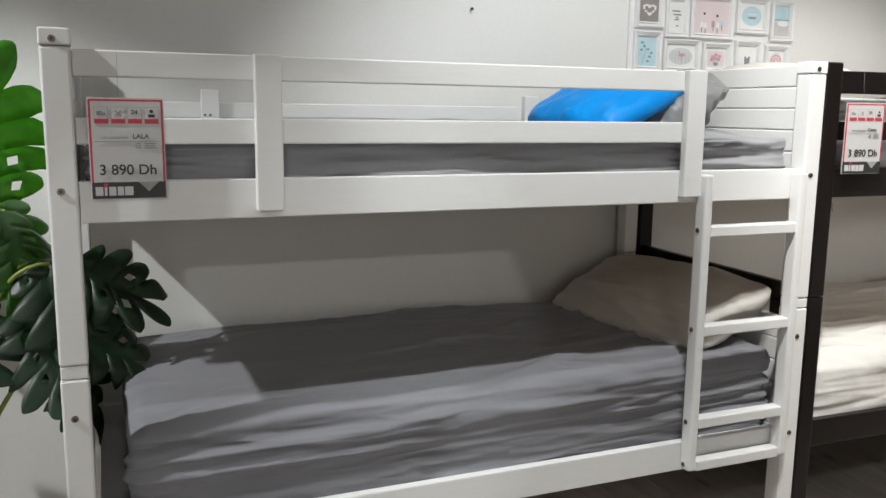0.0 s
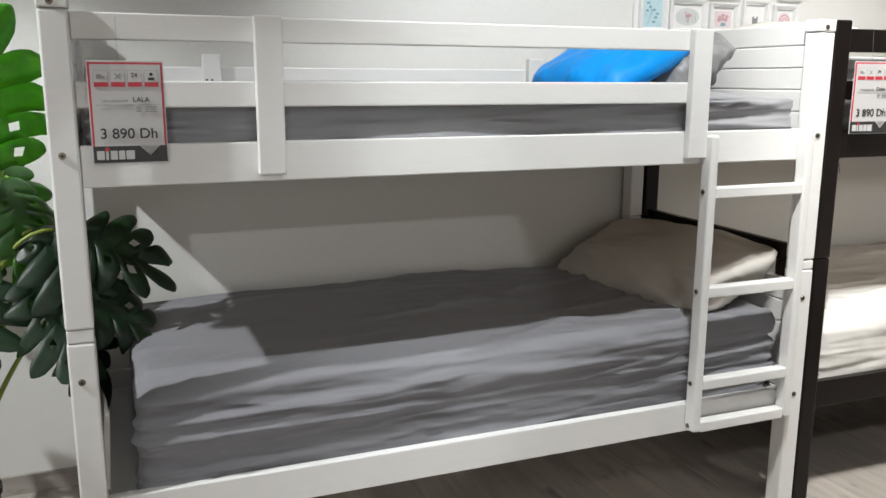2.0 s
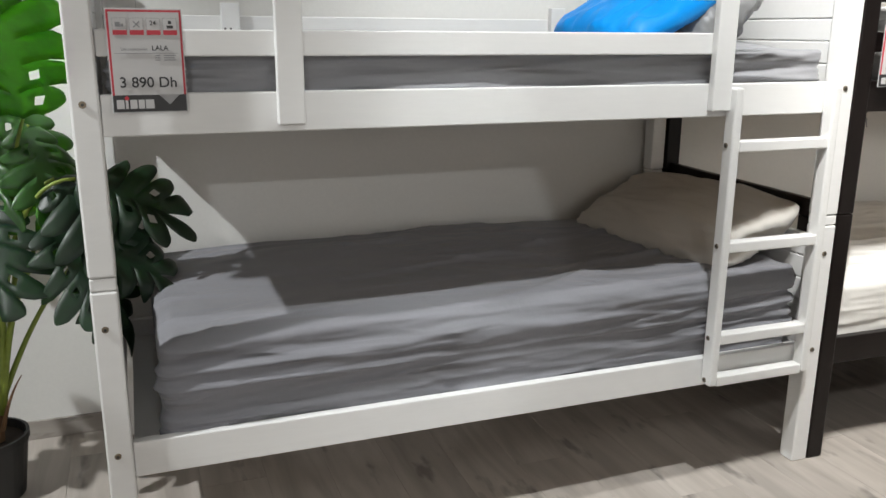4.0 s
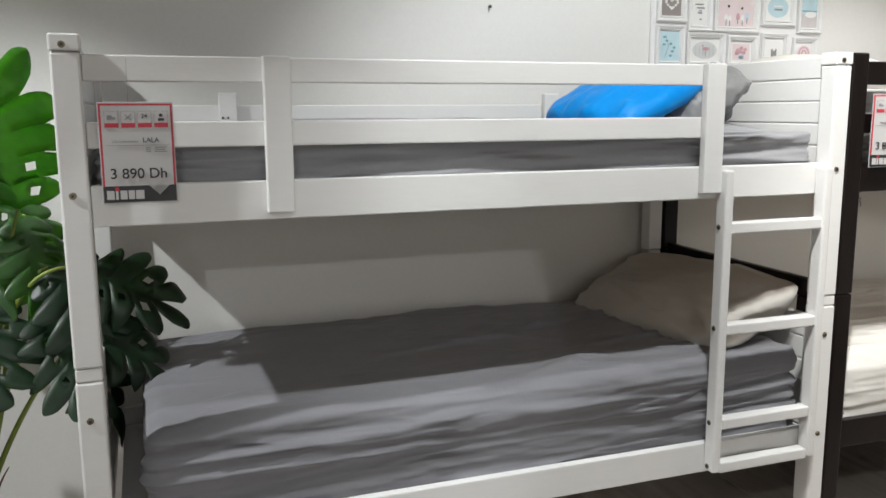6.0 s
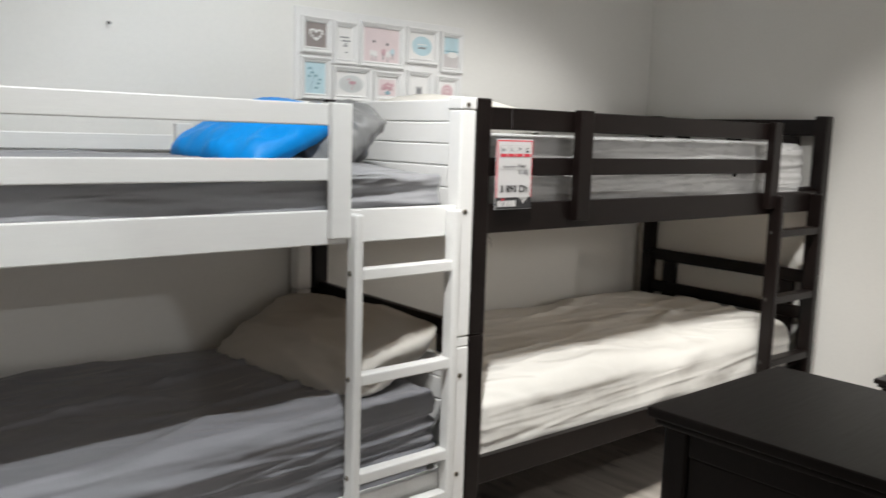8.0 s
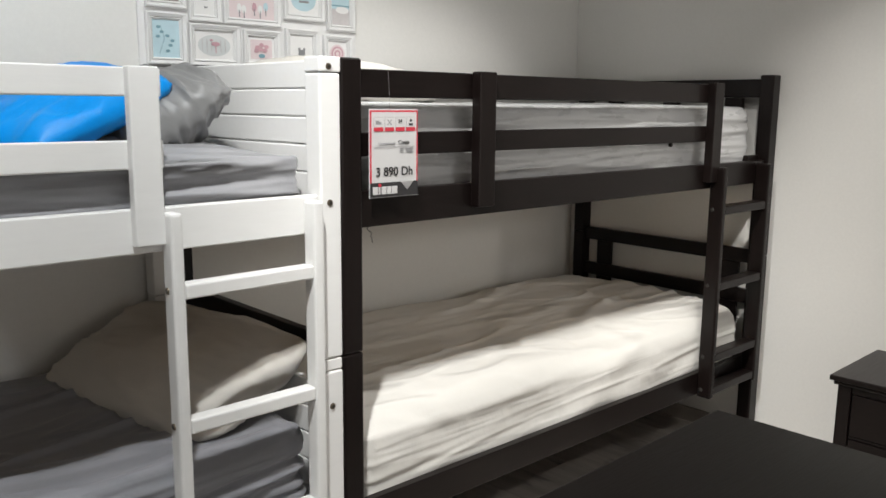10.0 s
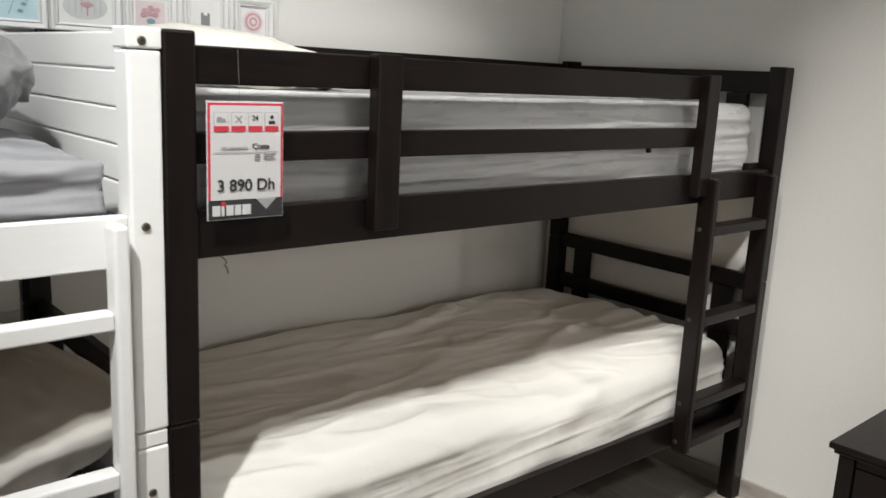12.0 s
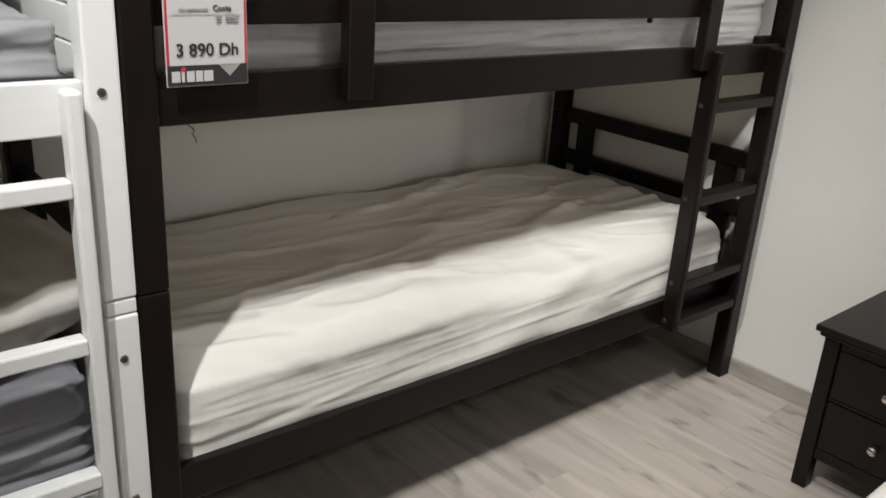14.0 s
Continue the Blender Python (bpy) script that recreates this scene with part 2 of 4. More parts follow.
def part(name, bm, mat, parent=None, label="", smooth=False, at=None):
    """One bmesh as one mesh object under a thing or a part, in plan units."""
    bmesh.ops.scale(bm, vec=(K, K, K), verts=bm.verts)
    me = bpy.data.meshes.new(name)
    bm.to_mesh(me)
    bm.free()
    me.materials.append(mat)
    if smooth:
        me.polygons.foreach_set("use_smooth", [True] * len(me.polygons))
    ob = new(name, me)
    if at is not None:
        ob.matrix_basis = at
    if parent is not None:
        ob.parent = parent
    if label:
        ob["label"] = label
    return ob


def structure(name, bm, mat, label, category):
    return tagged(part(name, bm, mat), label, category, kind="structure")


def box(bm, x0, x1, y0, y1, z0, z1, bevel=0.003, segments=2):
    res = bmesh.ops.create_cube(bm, size=1.0)
    vs = res["verts"]
    bmesh.ops.scale(bm, vec=(x1 - x0, y1 - y0, z1 - z0), verts=vs)
    bmesh.ops.translate(bm, vec=((x0 + x1) / 2, (y0 + y1) / 2, (z0 + z1) / 2), verts=vs)
    if bevel > 0:
        edges = list({e for v in vs for e in v.link_edges})
        bmesh.ops.bevel(bm, geom=edges, offset=bevel, segments=segments, profile=0.5, affect="EDGES")
    return bm


def bar(x0, x1, y0, y1, z0, z1, bevel=0.003):
    return box(bmesh.new(), x0, x1, y0, y1, z0, z1, bevel)


def disc(bm, m, radius, depth, sides=16, bevel=0.0):
    res = bmesh.ops.create_cone(bm, cap_ends=True, segments=sides, radius1=radius, radius2=radius - bevel, depth=depth, matrix=m)
    return res["verts"]


def tube(points, radius, sides=8, taper=1.0):
    """A round rod along a line of points."""
    bm = bmesh.new()
    pts = [Vector(p) for p in points]
    rings = []
    for i, p in enumerate(pts):
        d = (pts[min(i + 1, len(pts) - 1)] - pts[max(i - 1, 0)]).normalized()
        side = d.cross(Vector((0.3, 0.2, 0.93))).normalized()
        up = side.cross(d)
        r = radius * (1 + (taper - 1) * i / (len(pts) - 1))
        rings.append([bm.verts.new(p + r * (math.cos(a) * side + math.sin(a) * up)) for a in [2 * math.pi * k / sides for k in range(sides)]])
    for a, b in zip(rings, rings[1:]):
        for k in range(sides):
            bm.faces.new((a[k], a[(k + 1) % sides], b[(k + 1) % sides], b[k]))
    bm.faces.new(rings[0][::-1])
    bm.faces.new(rings[-1])
    return bm


def arc(p0, p1, p2, n=10):
    a, b, c = Vector(p0), Vector(p1), Vector(p2)
    return [a * (1 - s) ** 2 + b * 2 * s * (1 - s) + c * s ** 2 for s in [i / n for i in range(n + 1)]]


def cushion_block(size, radius, nx, ns, shape):
    """A soft block, rounded along all its edges; shape(x, y, z, normal) moves the cloth."""
    lx, ly, lz = size
    bm = bmesh.new()
    loop = []
    for cx, cy, a0 in ((1, 1, 0), (-1, 1, 90), (-1, -1, 180), (1, -1, 270)):
        for k in range(7):
            a = radians(a0 + 15 * k)
            loop.append((cx * (ly / 2 - radius) , cy * (lz / 2 - radius), math.cos(a), math.sin(a)))
    dense = []
    for i, p in enumerate(loop):
        dense.append(p)
        q = loop[(i + 1) % len(loop)]
        gap = math.hypot(q[0] + q[2] * radius - p[0] - p[2] * radius, q[1] + q[3] * radius - p[1] - p[3] * radius)
        steps = int(gap / ns)
        for s in range(1, steps):
            f = s / steps
            dense.append(tuple(p[k] + (q[k] - p[k]) * f for k in range(4)))
    xs = [(-lx / 2 + radius - radius * math.cos(radians(15 * k)), math.sin(radians(15 * k))) for k in range(0, 7)]
    n_mid = int((lx - 2 * radius) / nx)
    mids = [(-lx / 2 + radius + (lx - 2 * radius) * i / n_mid, 1.0) for i in range(1, n_mid)]
    rows = xs + mids + [(-x, w) for x, w in xs[::-1]]
    rings = []
    for x, w in rows:
        ring = []
        for cy, cz, ny, nz in dense:
            y, z = cy + ny * radius * w, cz + nz * radius * w
            n = Vector(((0 if w == 1 else math.copysign(math.sqrt(max(0, 1 - w * w)), x)), ny * w, nz * w))
            if n.length < 1e-6:
                n = Vector((math.copysign(1, x), 0, 0))
            ring.append(bm.verts.new(shape(x, y, z, n.normalized())))
        rings.append(ring)
    m = len(dense)
    for a, b in zip(rings, rings[1:]):
        for k in range(m):
            bm.faces.new((a[k], b[k], b[(k + 1) % m], a[(k + 1) % m]))
    bm.faces.new(rings[0])
    bm.faces.new(rings[-1][::-1])
    bmesh.ops.recalc_face_normals(bm, faces=bm.faces)
    return bm


def line(x, y, z, width):
    """A thin winding crest along the zero line of a noise field."""
    return math.exp(-(noise.noise((x, y, z)) / width) ** 2)


def shelf(phase):
    """A drape that swells slowly downwards out of a short, upward-facing ledge."""
    f = phase % 1.0
    q = f / 0.78 if f < 0.78 else (1.0 - f) / 0.22
    return 0.5 * q * q * (3 - 2 * q)


def folds(seed, side_amp, top_amp, slope=0.1, droop=0.0, roll=0.0, fine=1.0, dome=0.0):
    """Thin crests that run along the sides, soft rumples and thin puckers on top; droop lets the front edge hang, dome lifts the middle."""
    def shape(x, y, z, n):
        side = max(0.0, -n.y) + 0.7 * abs(n.x)
        top = max(0.0, n.z)
        along = x + y
        u = z - slope * along
        gate = max(0.0, 0.55 + 0.9 * noise.noise((along * 1.3 + seed, z * 3.0, seed + 4)))
        gate2 = max(0.0, 0.5 + 1.0 * noise.noise((along * 2.1 - seed, z * 6.0, seed + 8)))
        w = 0.4 * noise.noise((along * 0.8 + seed, u * 6.0 * fine, seed))
        w += 0.66 * gate * line(along * 0.6 + seed, u * 8.0 * fine, 3.1, 0.05)
        w += 0.46 * gate2 * line(along * 0.9, u * 17.0 * fine + seed, 5.7, 0.065)
        w += 0.26 * gate * line(along * 1.7 - seed, u * 30.0 * fine + along, 9.2, 0.085)
        w += 0.12 * gate2 * line(along * 7.0, z * 4.0 + seed, 7.7, 0.12)
        w += gate * shelf(u * 7.0 * fine + 0.55 * noise.noise((along * 0.9, z * 2.0, seed + 6)) + seed) + 0.45 * gate2 * shelf(u * 15.0 * fine + 0.8 * noise.noise((along * 1.4 + 3, z * 3.0, seed)))
        w += roll * math.exp(-((u - 0.075 - 0.02 * noise.noise((along * 2.0, seed, 1.0))) / 0.016) ** 2)
        v = 0.8 * noise.noise((x * 1.5 + seed, y * 2.4, seed))
        v += 0.44 * gate * line(x * 0.9 + y * 0.9 + seed, y * 3.8 - x * 0.5, seed, 0.065)
        v += 0.26 * gate2 * line(x * 1.9 - y * 1.3, y * 6.5 + x * 1.0, seed + 2, 0.085)
        v += 0.15 * gate * line(x * 3.4 + seed, y * 11.0 + x * 1.6, seed + 5, 0.10)
        p = Vector((x, y, z)) + n * (side * side_amp * w + top * top_amp * v)
        p.z -= droop * max(0.0, (-y - 0.12) / 0.3) ** 2 * max(0.0, min(1.0, 0.5 + z * 6))
        p.z += dome * top * max(0.0, 1.0 - (y / 0.4) ** 2) * max(0.0, 1.0 - (x / 0.95) ** 6)
        return p
    return shape


def pillow(length, width, height, seed, crease=0.012, n=44):
    bm = bmesh.new()
    grid = {}
    for sgn in (1, -1):
        for i in range(n + 1):
            for j in range(n + 1):
                u, v = 2 * i / n - 1, 2 * j / n - 1
                edge = abs(u) >= 0.9999 or abs(v) >= 0.9999
                if edge and sgn == -1:
                    continue
                pinch = 1 - 0.035 * (1 - abs(v) ** 2) * abs(u) ** 3
                pinch_v = 1 - 0.045 * (1 - abs(u) ** 2) * abs(v) ** 3
                h = max(0.0, (1 - abs(u) ** 2.6)) ** 0.62 * max(0.0, (1 - abs(v) ** 2.6)) ** 0.62
                blunt = 1 - 0.13 * abs(u * v) ** 3
                x, y = u * length / 2 * pinch * blunt, v * width / 2 * pinch_v * blunt
                ends = 0.35 + 0.65 * max(abs(u), abs(v)) ** 3
                w = crease * h ** 0.4 * (0.9 * noise.noise((u * 1.3 + seed, v * 1.3, seed)) + 0.9 * ends * line(u * 1.0 + seed, v * 3.0 + u, seed, 0.12) + 0.6 * ends * line(u * 1.6, v * 5.5 - u + seed, 4.0, 0.14))
                rim = 0.008 * math.sin(9 * u + seed) * math.cos(7 * v + 2 * seed) * (1 - h)
                z = sgn * (height / 2 * h + w) + rim
                grid[sgn, i, j] = bm.verts.new((x, y, z))
    for i in range(n + 1):
        for j in range(n + 1):
            grid.setdefault((-1, i, j), grid[1, i, j])
    for sgn in (1, -1):
        for i in range(n):
            for j in range(n):
                q = [grid[sgn, i, j], grid[sgn, i + 1, j], grid[sgn, i + 1, j + 1], grid[sgn, i, j + 1]]
                bm.faces.new(q if sgn > 0 else q[::-1])
    return bm


def words(body, size, m, mat, parent, name="lettering", align="LEFT"):
    """Flat lettering in the built-in font as a mesh; m in plan units."""
    cu = bpy.data.curves.new(name, "FONT")
    cu.body, cu.size, cu.align_x = body, size, align
    cu.extrude, cu.offset = 0.0003, 0.012 * size
    ob = bpy.data.objects.new(name, cu)
    scene.collection.objects.link(ob)
    me = bpy.data.meshes.new_from_object(ob.evaluated_get(bpy.context.evaluated_depsgraph_get()))
    bpy.data.objects.remove(ob)
    bm = bmesh.new()
    bm.from_mesh(me)
    bpy.data.meshes.remove(me)
    bmesh.ops.transform(bm, matrix=m, verts=bm.verts)
    return part(name, bm, mat, parent)

# ---- the room ----
WX0, WX1, WY0, WY1, TOP = -3.2, 4.025, -6.6, 0.930, 3.0
structure("wall_north", bar(WX0 - 0.12, WX1 + 0.12, WY1, WY1 + 0.12, 0, TOP, 0), WALL, "matt white painted back wall behind the bunk beds", "wall")
structure("wall_east", bar(WX1, WX1 + 0.12, WY0, WY1 - 0.002, 0, TOP, 0), WALL, "matt white painted side wall beside the dark bunk bed", "wall")
structure("wall_west", bar(WX0 - 0.12, WX0, WY0, WY1 - 0.002, 0, TOP, 0), WALL, "plain white wall closing the showroom", "wall")
# the opening is made for the added fill lamp
bm = bar(WX0 - 0.12, -1.9, WY0 - 0.12, WY0, 0, TOP, 0)
box(bm, 3.1, WX1 + 0.12, WY0 - 0.12, WY0, 0, TOP, 0)
box(bm, -1.9, 3.1, WY0 - 0.12, WY0, 2.36, TOP, 0)
box(bm, -1.9, 3.1, WY0 - 0.12, WY0, 0, 0.14, 0)
structure("wall_south", bm, WALL, "plain white wall closing the showroom", "wall")
structure("ceiling", bar(WX0 - 0.12, WX1 + 0.12, WY0 - 0.12, WY1 + 0.12, TOP, TOP + 0.12, 0), CEIL, "plain pale ceiling over the showroom", "ceiling")
floor = structure("floor", bar(WX0 - 0.12, WX1 + 0.12, WY0 - 0.12, WY1 + 0.12, -0.14, -0.012, 0), SKIRT_Y, "greyed oak laminate floor boards", "floor")
structure("baseboard_north", bar(WX0, WX1 - 0.012, WY1 - 0.012, WY1 - 0.0005, 0.0, 0.062, 0.002), SKIRT_X, "greyed oak skirting board along the back wall", "skirting")
structure("baseboard_east", bar(WX1 - 0.012, WX1 - 0.0005, WY0, WY1 - 0.013, 0.0, 0.062, 0.002), SKIRT_Y, "greyed oak skirting board along the side wall", "skirting")

# ---- bunk beds ----


def bolt(parent, x, y, z, axis="y", mat=None, r=0.0075):
    """A countersunk bolt head in a post face."""
    turn = pose(x, y, z, 90, 0, 0) if axis == "y" else pose(x, y, z, 0, -90, 0)
    bm = bmesh.new()
    disc(bm, turn, r, 0.003, 14, 0.001)
    head = part("bolt", bm, mat or STEEL, parent, "steel bolt head")
    bm = bmesh.new()
    disc(bm, Matrix.Translation((0, -0.0012, 0) if axis == "y" else (-0.0012, 0, 0)) @ turn, r * 0.44, 0.003, 6)
    part("socket", bm, HOLE, head)


def bunk_bed(name, x0, length, mat, up, label, turn=0.0, panelled=True, lift=0.0, d=0.903):
    """A two-storey bed: four two-piece posts, end boards, rails, guards and a ladder."""
    bed = thing(name, x0, 0, 0, label, "bunk bed", "bunk beds", turn)
    s = length / 1.977
    w = 0.055 * s
    h = 1.435
    # posts
    for px, extra in ((0, 0), (length - w, lift)):
        for py in (0, d - 0.055):
            part("post", bar(px, px + w, py, py + 0.055, 0.768, h + extra - (0.0345 if panelled else 0.0), 0.005), up, bed)
            part("lower_post", bar(px, px + w, py, py + 0.055, 0, 0.738 if panelled else 0.7665, 0.005), up, bed)
            if panelled:
                part("joint_block", bar(px + 0.0015, px + w - 0.0015, py + 0.0015, py + 0.0535, 0.7395, 0.7665, 0.003), up, bed)
            if panelled:
                part("post_cap", bar(px - 0.001, px + w + 0.001, py - 0.001, py + 0.056, h - 0.033 + extra, h + extra, 0.0035), up, bed)
        # end boards
        ex = px + w / 2
        if panelled:
            for zlo, zhi, nm in ((1.062, 1.429, "upper_board"), (0.30, 0.70, "lower_board")):
                n = round((zhi - zlo) / 0.0655)
                step = (zhi - zlo) / n
                for k in range(n):
                    part(nm, bar(ex - 0.011, ex + 0.011, 0.0555, d - 0.0555, zlo + k * step + 0.0008, zlo + (k + 1) * step - 0.0008, 0.0035), mat, bed)
                part("core_board", bar(ex - 0.006, ex + 0.006, 0.0555, d - 0.0555, zlo + 0.004, zhi - 0.004, 0), mat, bed)
        else:
            part("head_rail", bar(ex - 0.013, ex + 0.013, 0.0555, d - 0.0555, 1.352 + extra, 1.414 + extra * 1.3, 0.004), up, bed)
            part("head_rail", bar(ex - 0.013, ex + 0.013, 0.0555, d - 0.0555, 1.06, 1.14, 0.004), up, bed)
            part("head_rail", bar(ex - 0.013, ex + 0.013, 0.0555, d - 0.0555, 0.733, 0.788, 0.004), up, bed)
            part("head_rail", bar(ex - 0.013, ex + 0.013, 0.0555, d - 0.0555, 0.571, 0.626, 0.004), up, bed)
            part("head_rail", bar(ex - 0.013, ex + 0.013, 0.0555, d - 0.0555, 0.30, 0.385, 0.004), up, bed)
            for yy in (0.13, 0.41, 0.69):
                part("head_slat", bar(ex - 0.010, ex + 0.010, yy, yy + 0.075, 1.1415, 1.3505 + extra, 0.003), up, bed)
            for yy in (0.10, 0.717):
                part("head_slat", bar(ex - 0.010, ex + 0.010, yy, yy + 0.075, 0.386, 0.570, 0.003), up, bed)
                part("head_slat", bar(ex - 0.010, ex + 0.010, yy, yy + 0.075, 0.627, 0.732, 0.003), up, bed)
        for z in (1.414, 1.122, 0.656, 0.363) if panelled else ():
            bolt(bed, px + w / 2 - 0.004, -0.0015, z)
    # rails
    r0, r1 = w + 0.0005, length - w - 0.0005
    g1 = 1.575 * s
    k = 0.0 if panelled else 0.023
    shy = 0.0 if panelled else 0.008
    part("side_rail", bar(r0, r1, 0.012, 0.037, 1.056, 1.140, 0.003), mat, bed)
    part("side_rail", bar(r0, r1, d - 0.037, d - 0.012, 1.056, 1.140, 0.003), mat, bed)
    part("side_rail", bar(r0, r1, 0.012, 0.037, 0.300, 0.383, 0.003), mat, bed)
    part("side_rail", bar(r0, r1, d - 0.037, d - 0.012, 0.300, 0.383, 0.003), mat, bed)
    part("guard_rail", bar(r0, g1, 0.012, 0.034, 1.345 if panelled else 1.350, 1.397 if panelled else 1.413, 0.003), mat, bed)
    if not panelled:
        part("guard_rail", bar(r0, r1, d - 0.034, d - 0.012, 1.384, 1.446, 0.003), mat, bed)
    part("guard_rail", bar(r0, g1, 0.012, 0.034, 1.213 + k / 4, 1.266 + k / 4, 0.003), mat, bed)
    part("guard_rail", bar(r0, r1, d - 0.034, d - 0.012, 1.258, 1.306, 0.003), mat, bed)
    for gx, bx in ((0.403, 0.384), (1.504, 1.478)) if panelled else ((0.406, 0.384), (1.498, 1.478)):
        part("guard_slat", bar((gx - shy) * s, (gx - shy + 0.057) * s, -0.011 - shy, 0.0115, 1.072 + shy, 1.399 + 0.8 * k, 0.003), up, bed)
        part("back_slat", bar(bx * s, (bx + 0.054) * s, d - 0.0585, d - 0.0345, 1.07, 1.343, 0.003), up, bed)
        for off in (-0.002, 0.014) if gx < 1 else ():
            bolt(bed, (bx + 0.012 + off) * s, d - 0.0595, 1.268, "y", HOLE, 0.0035)
    # unseen boards under both mattresses: they stop light, the upper pine bounces it warm
    for z in (1.066, 0.312):
        part("base_board", bar(r0, r1, 0.0375, d - 0.0375, z, z + 0.016, 0.002), PINE if z > 1 else mat, bed)
    if not panelled:
        part("catch", bar(1.327, 1.339, 0.016, 0.028, 1.206, 1.2185, 0.003), up, bed, "small dark catch under the guard rail")
        part("corner_bracket", bar(r1 - 0.085, r1 - 0.002, 0.0375, 0.06, 1.10, 1.158, 0.004), up, bed)
    # ladder
    l0, l1, t = (1.560 if panelled else 1.533) * s, (1.881 if panelled else 1.845) * s, 0.026
    lf = -0.032 if panelled else -0.046
    for lx in (l0, l1):
        bm = bar(lx, lx + t, lf, 0.0085, 0.312 if panelled else 0.297, 1.132, 0.006)
        part("ladder_stile", bm, up, bed)
    for z in (0.995, 0.724, 0.462, 0.338):
        part("rung", bar(l0 + t + 0.0003, l1 - 0.0003, lf + 0.003, 0.006, z - 0.030, z, 0.004), mat, bed)
        bolt(bed, l0 - 0.0005, -0.008, z - 0.012, "x", STEEL if panelled else HOLE)
    return bed


bunk_bed("bunk_bed", 0.010, 1.972, WHITE, WHITE, "white lacquered wooden bunk bed with plank end boards and ladder")
bunk_bed("bunk_bed", 1.984, 2.027, DARK, DARK_UP, "dark wenge-stained wooden bunk bed with ladder beside the side wall", -1.25, False, 0.022, 0.915)


def mattress(x, y, z, size, radius, mat, label, shape, turn=0.0, sheet="fitted_sheet"):
    """A mattress core inside its drawn-up sheet or wrap."""
    ob = thing("mattress", x, y, z, label, "mattress", "bunk mattresses", turn)
    lx, ly, lz = size[0] / 2 - 0.09, size[1] / 2 - 0.09, size[2] / 2 - 0.04
    part("core", bar(-lx, lx, -ly, ly, -lz, lz, 0.01), MOUNT, ob)
    part(sheet, cushion_block(size, radius, 0.010, 0.0055, shape), mat, ob, "", True)
    return ob


mattress(1.016, 0.452, 0.472, (1.755, 0.815, 0.262), 0.040, GREY_SHEET, "mattress in a creased grey sheet on the lower white bunk", folds(2.0, 0.025, 0.028, 0.05, 0.0, 0.3))
mattress(0.995, 0.450, 1.158, (1.82, 0.795, 0.118), 0.016, UPPER_SHEET, "mattress in a grey sheet on the upper white bunk", folds(5.0, 0.018, 0.014, 0.02, 0.0, 0.0, 2.0, 0.045))
mattress(2.980, 0.432, 0.462, (1.85, 0.835, 0.25), 0.060, CREAM_SHEET, "mattress in a rumpled cream sheet on the lower dark bunk", folds(9.0, 0.009, 0.038, 0.035, 0.03, 0.0, 0.8), -1.25)
mattress(2.990, 0.43, 1.22, (1.87, 0.78, 0.24), 0.04, WRAP, "white mattress in clear plastic wrap on the upper dark bunk", folds(13.0, 0.010, 0.006, 0.02, 0.0, 0.0, 1.6), -1.25, "plastic_wrap")


def cushion(name, m, size, seed, mat, label, crease=0.012):
    ob = part(name, pillow(*size, seed, crease), mat, None, "", True, Matrix.Translation(K * m.translation) @ m.to_3x3().to_4x4())
    return tagged(ob, label, "pillow", "pillows")


cushion("pillow", pose(1.795, 0.475, 0.680, -25, 0, 98), (0.77, 0.41, 0.14), 1.3, PILLOW_ECRU, "off-white cotton pillow leaning on the lower end board", 0.013)
cushion("pillow", pose(1.540, 0.42, 1.320, 5, -23, 10), (0.40, 0.40, 0.125), 4.1, PILLOW_BLUE, "bright blue satin cushion leaning on a grey pillow")
cushion("pillow", pose(1.758, 0.45, 1.308, -29, 0, 87), (0.44, 0.30, 0.17), 6.6, PILLOW_GREY, "silver grey satin pillow leaning on the plank end board", 0.03)
cushion("pillow", pose(2.285, 0.44, 1.392, 0, -5, 90), (0.60, 0.40, 0.135), 8.2, PILLOW_WHITE, "white pillow on the wrapped upper mattress", 0.01)

# ---- price cards ----


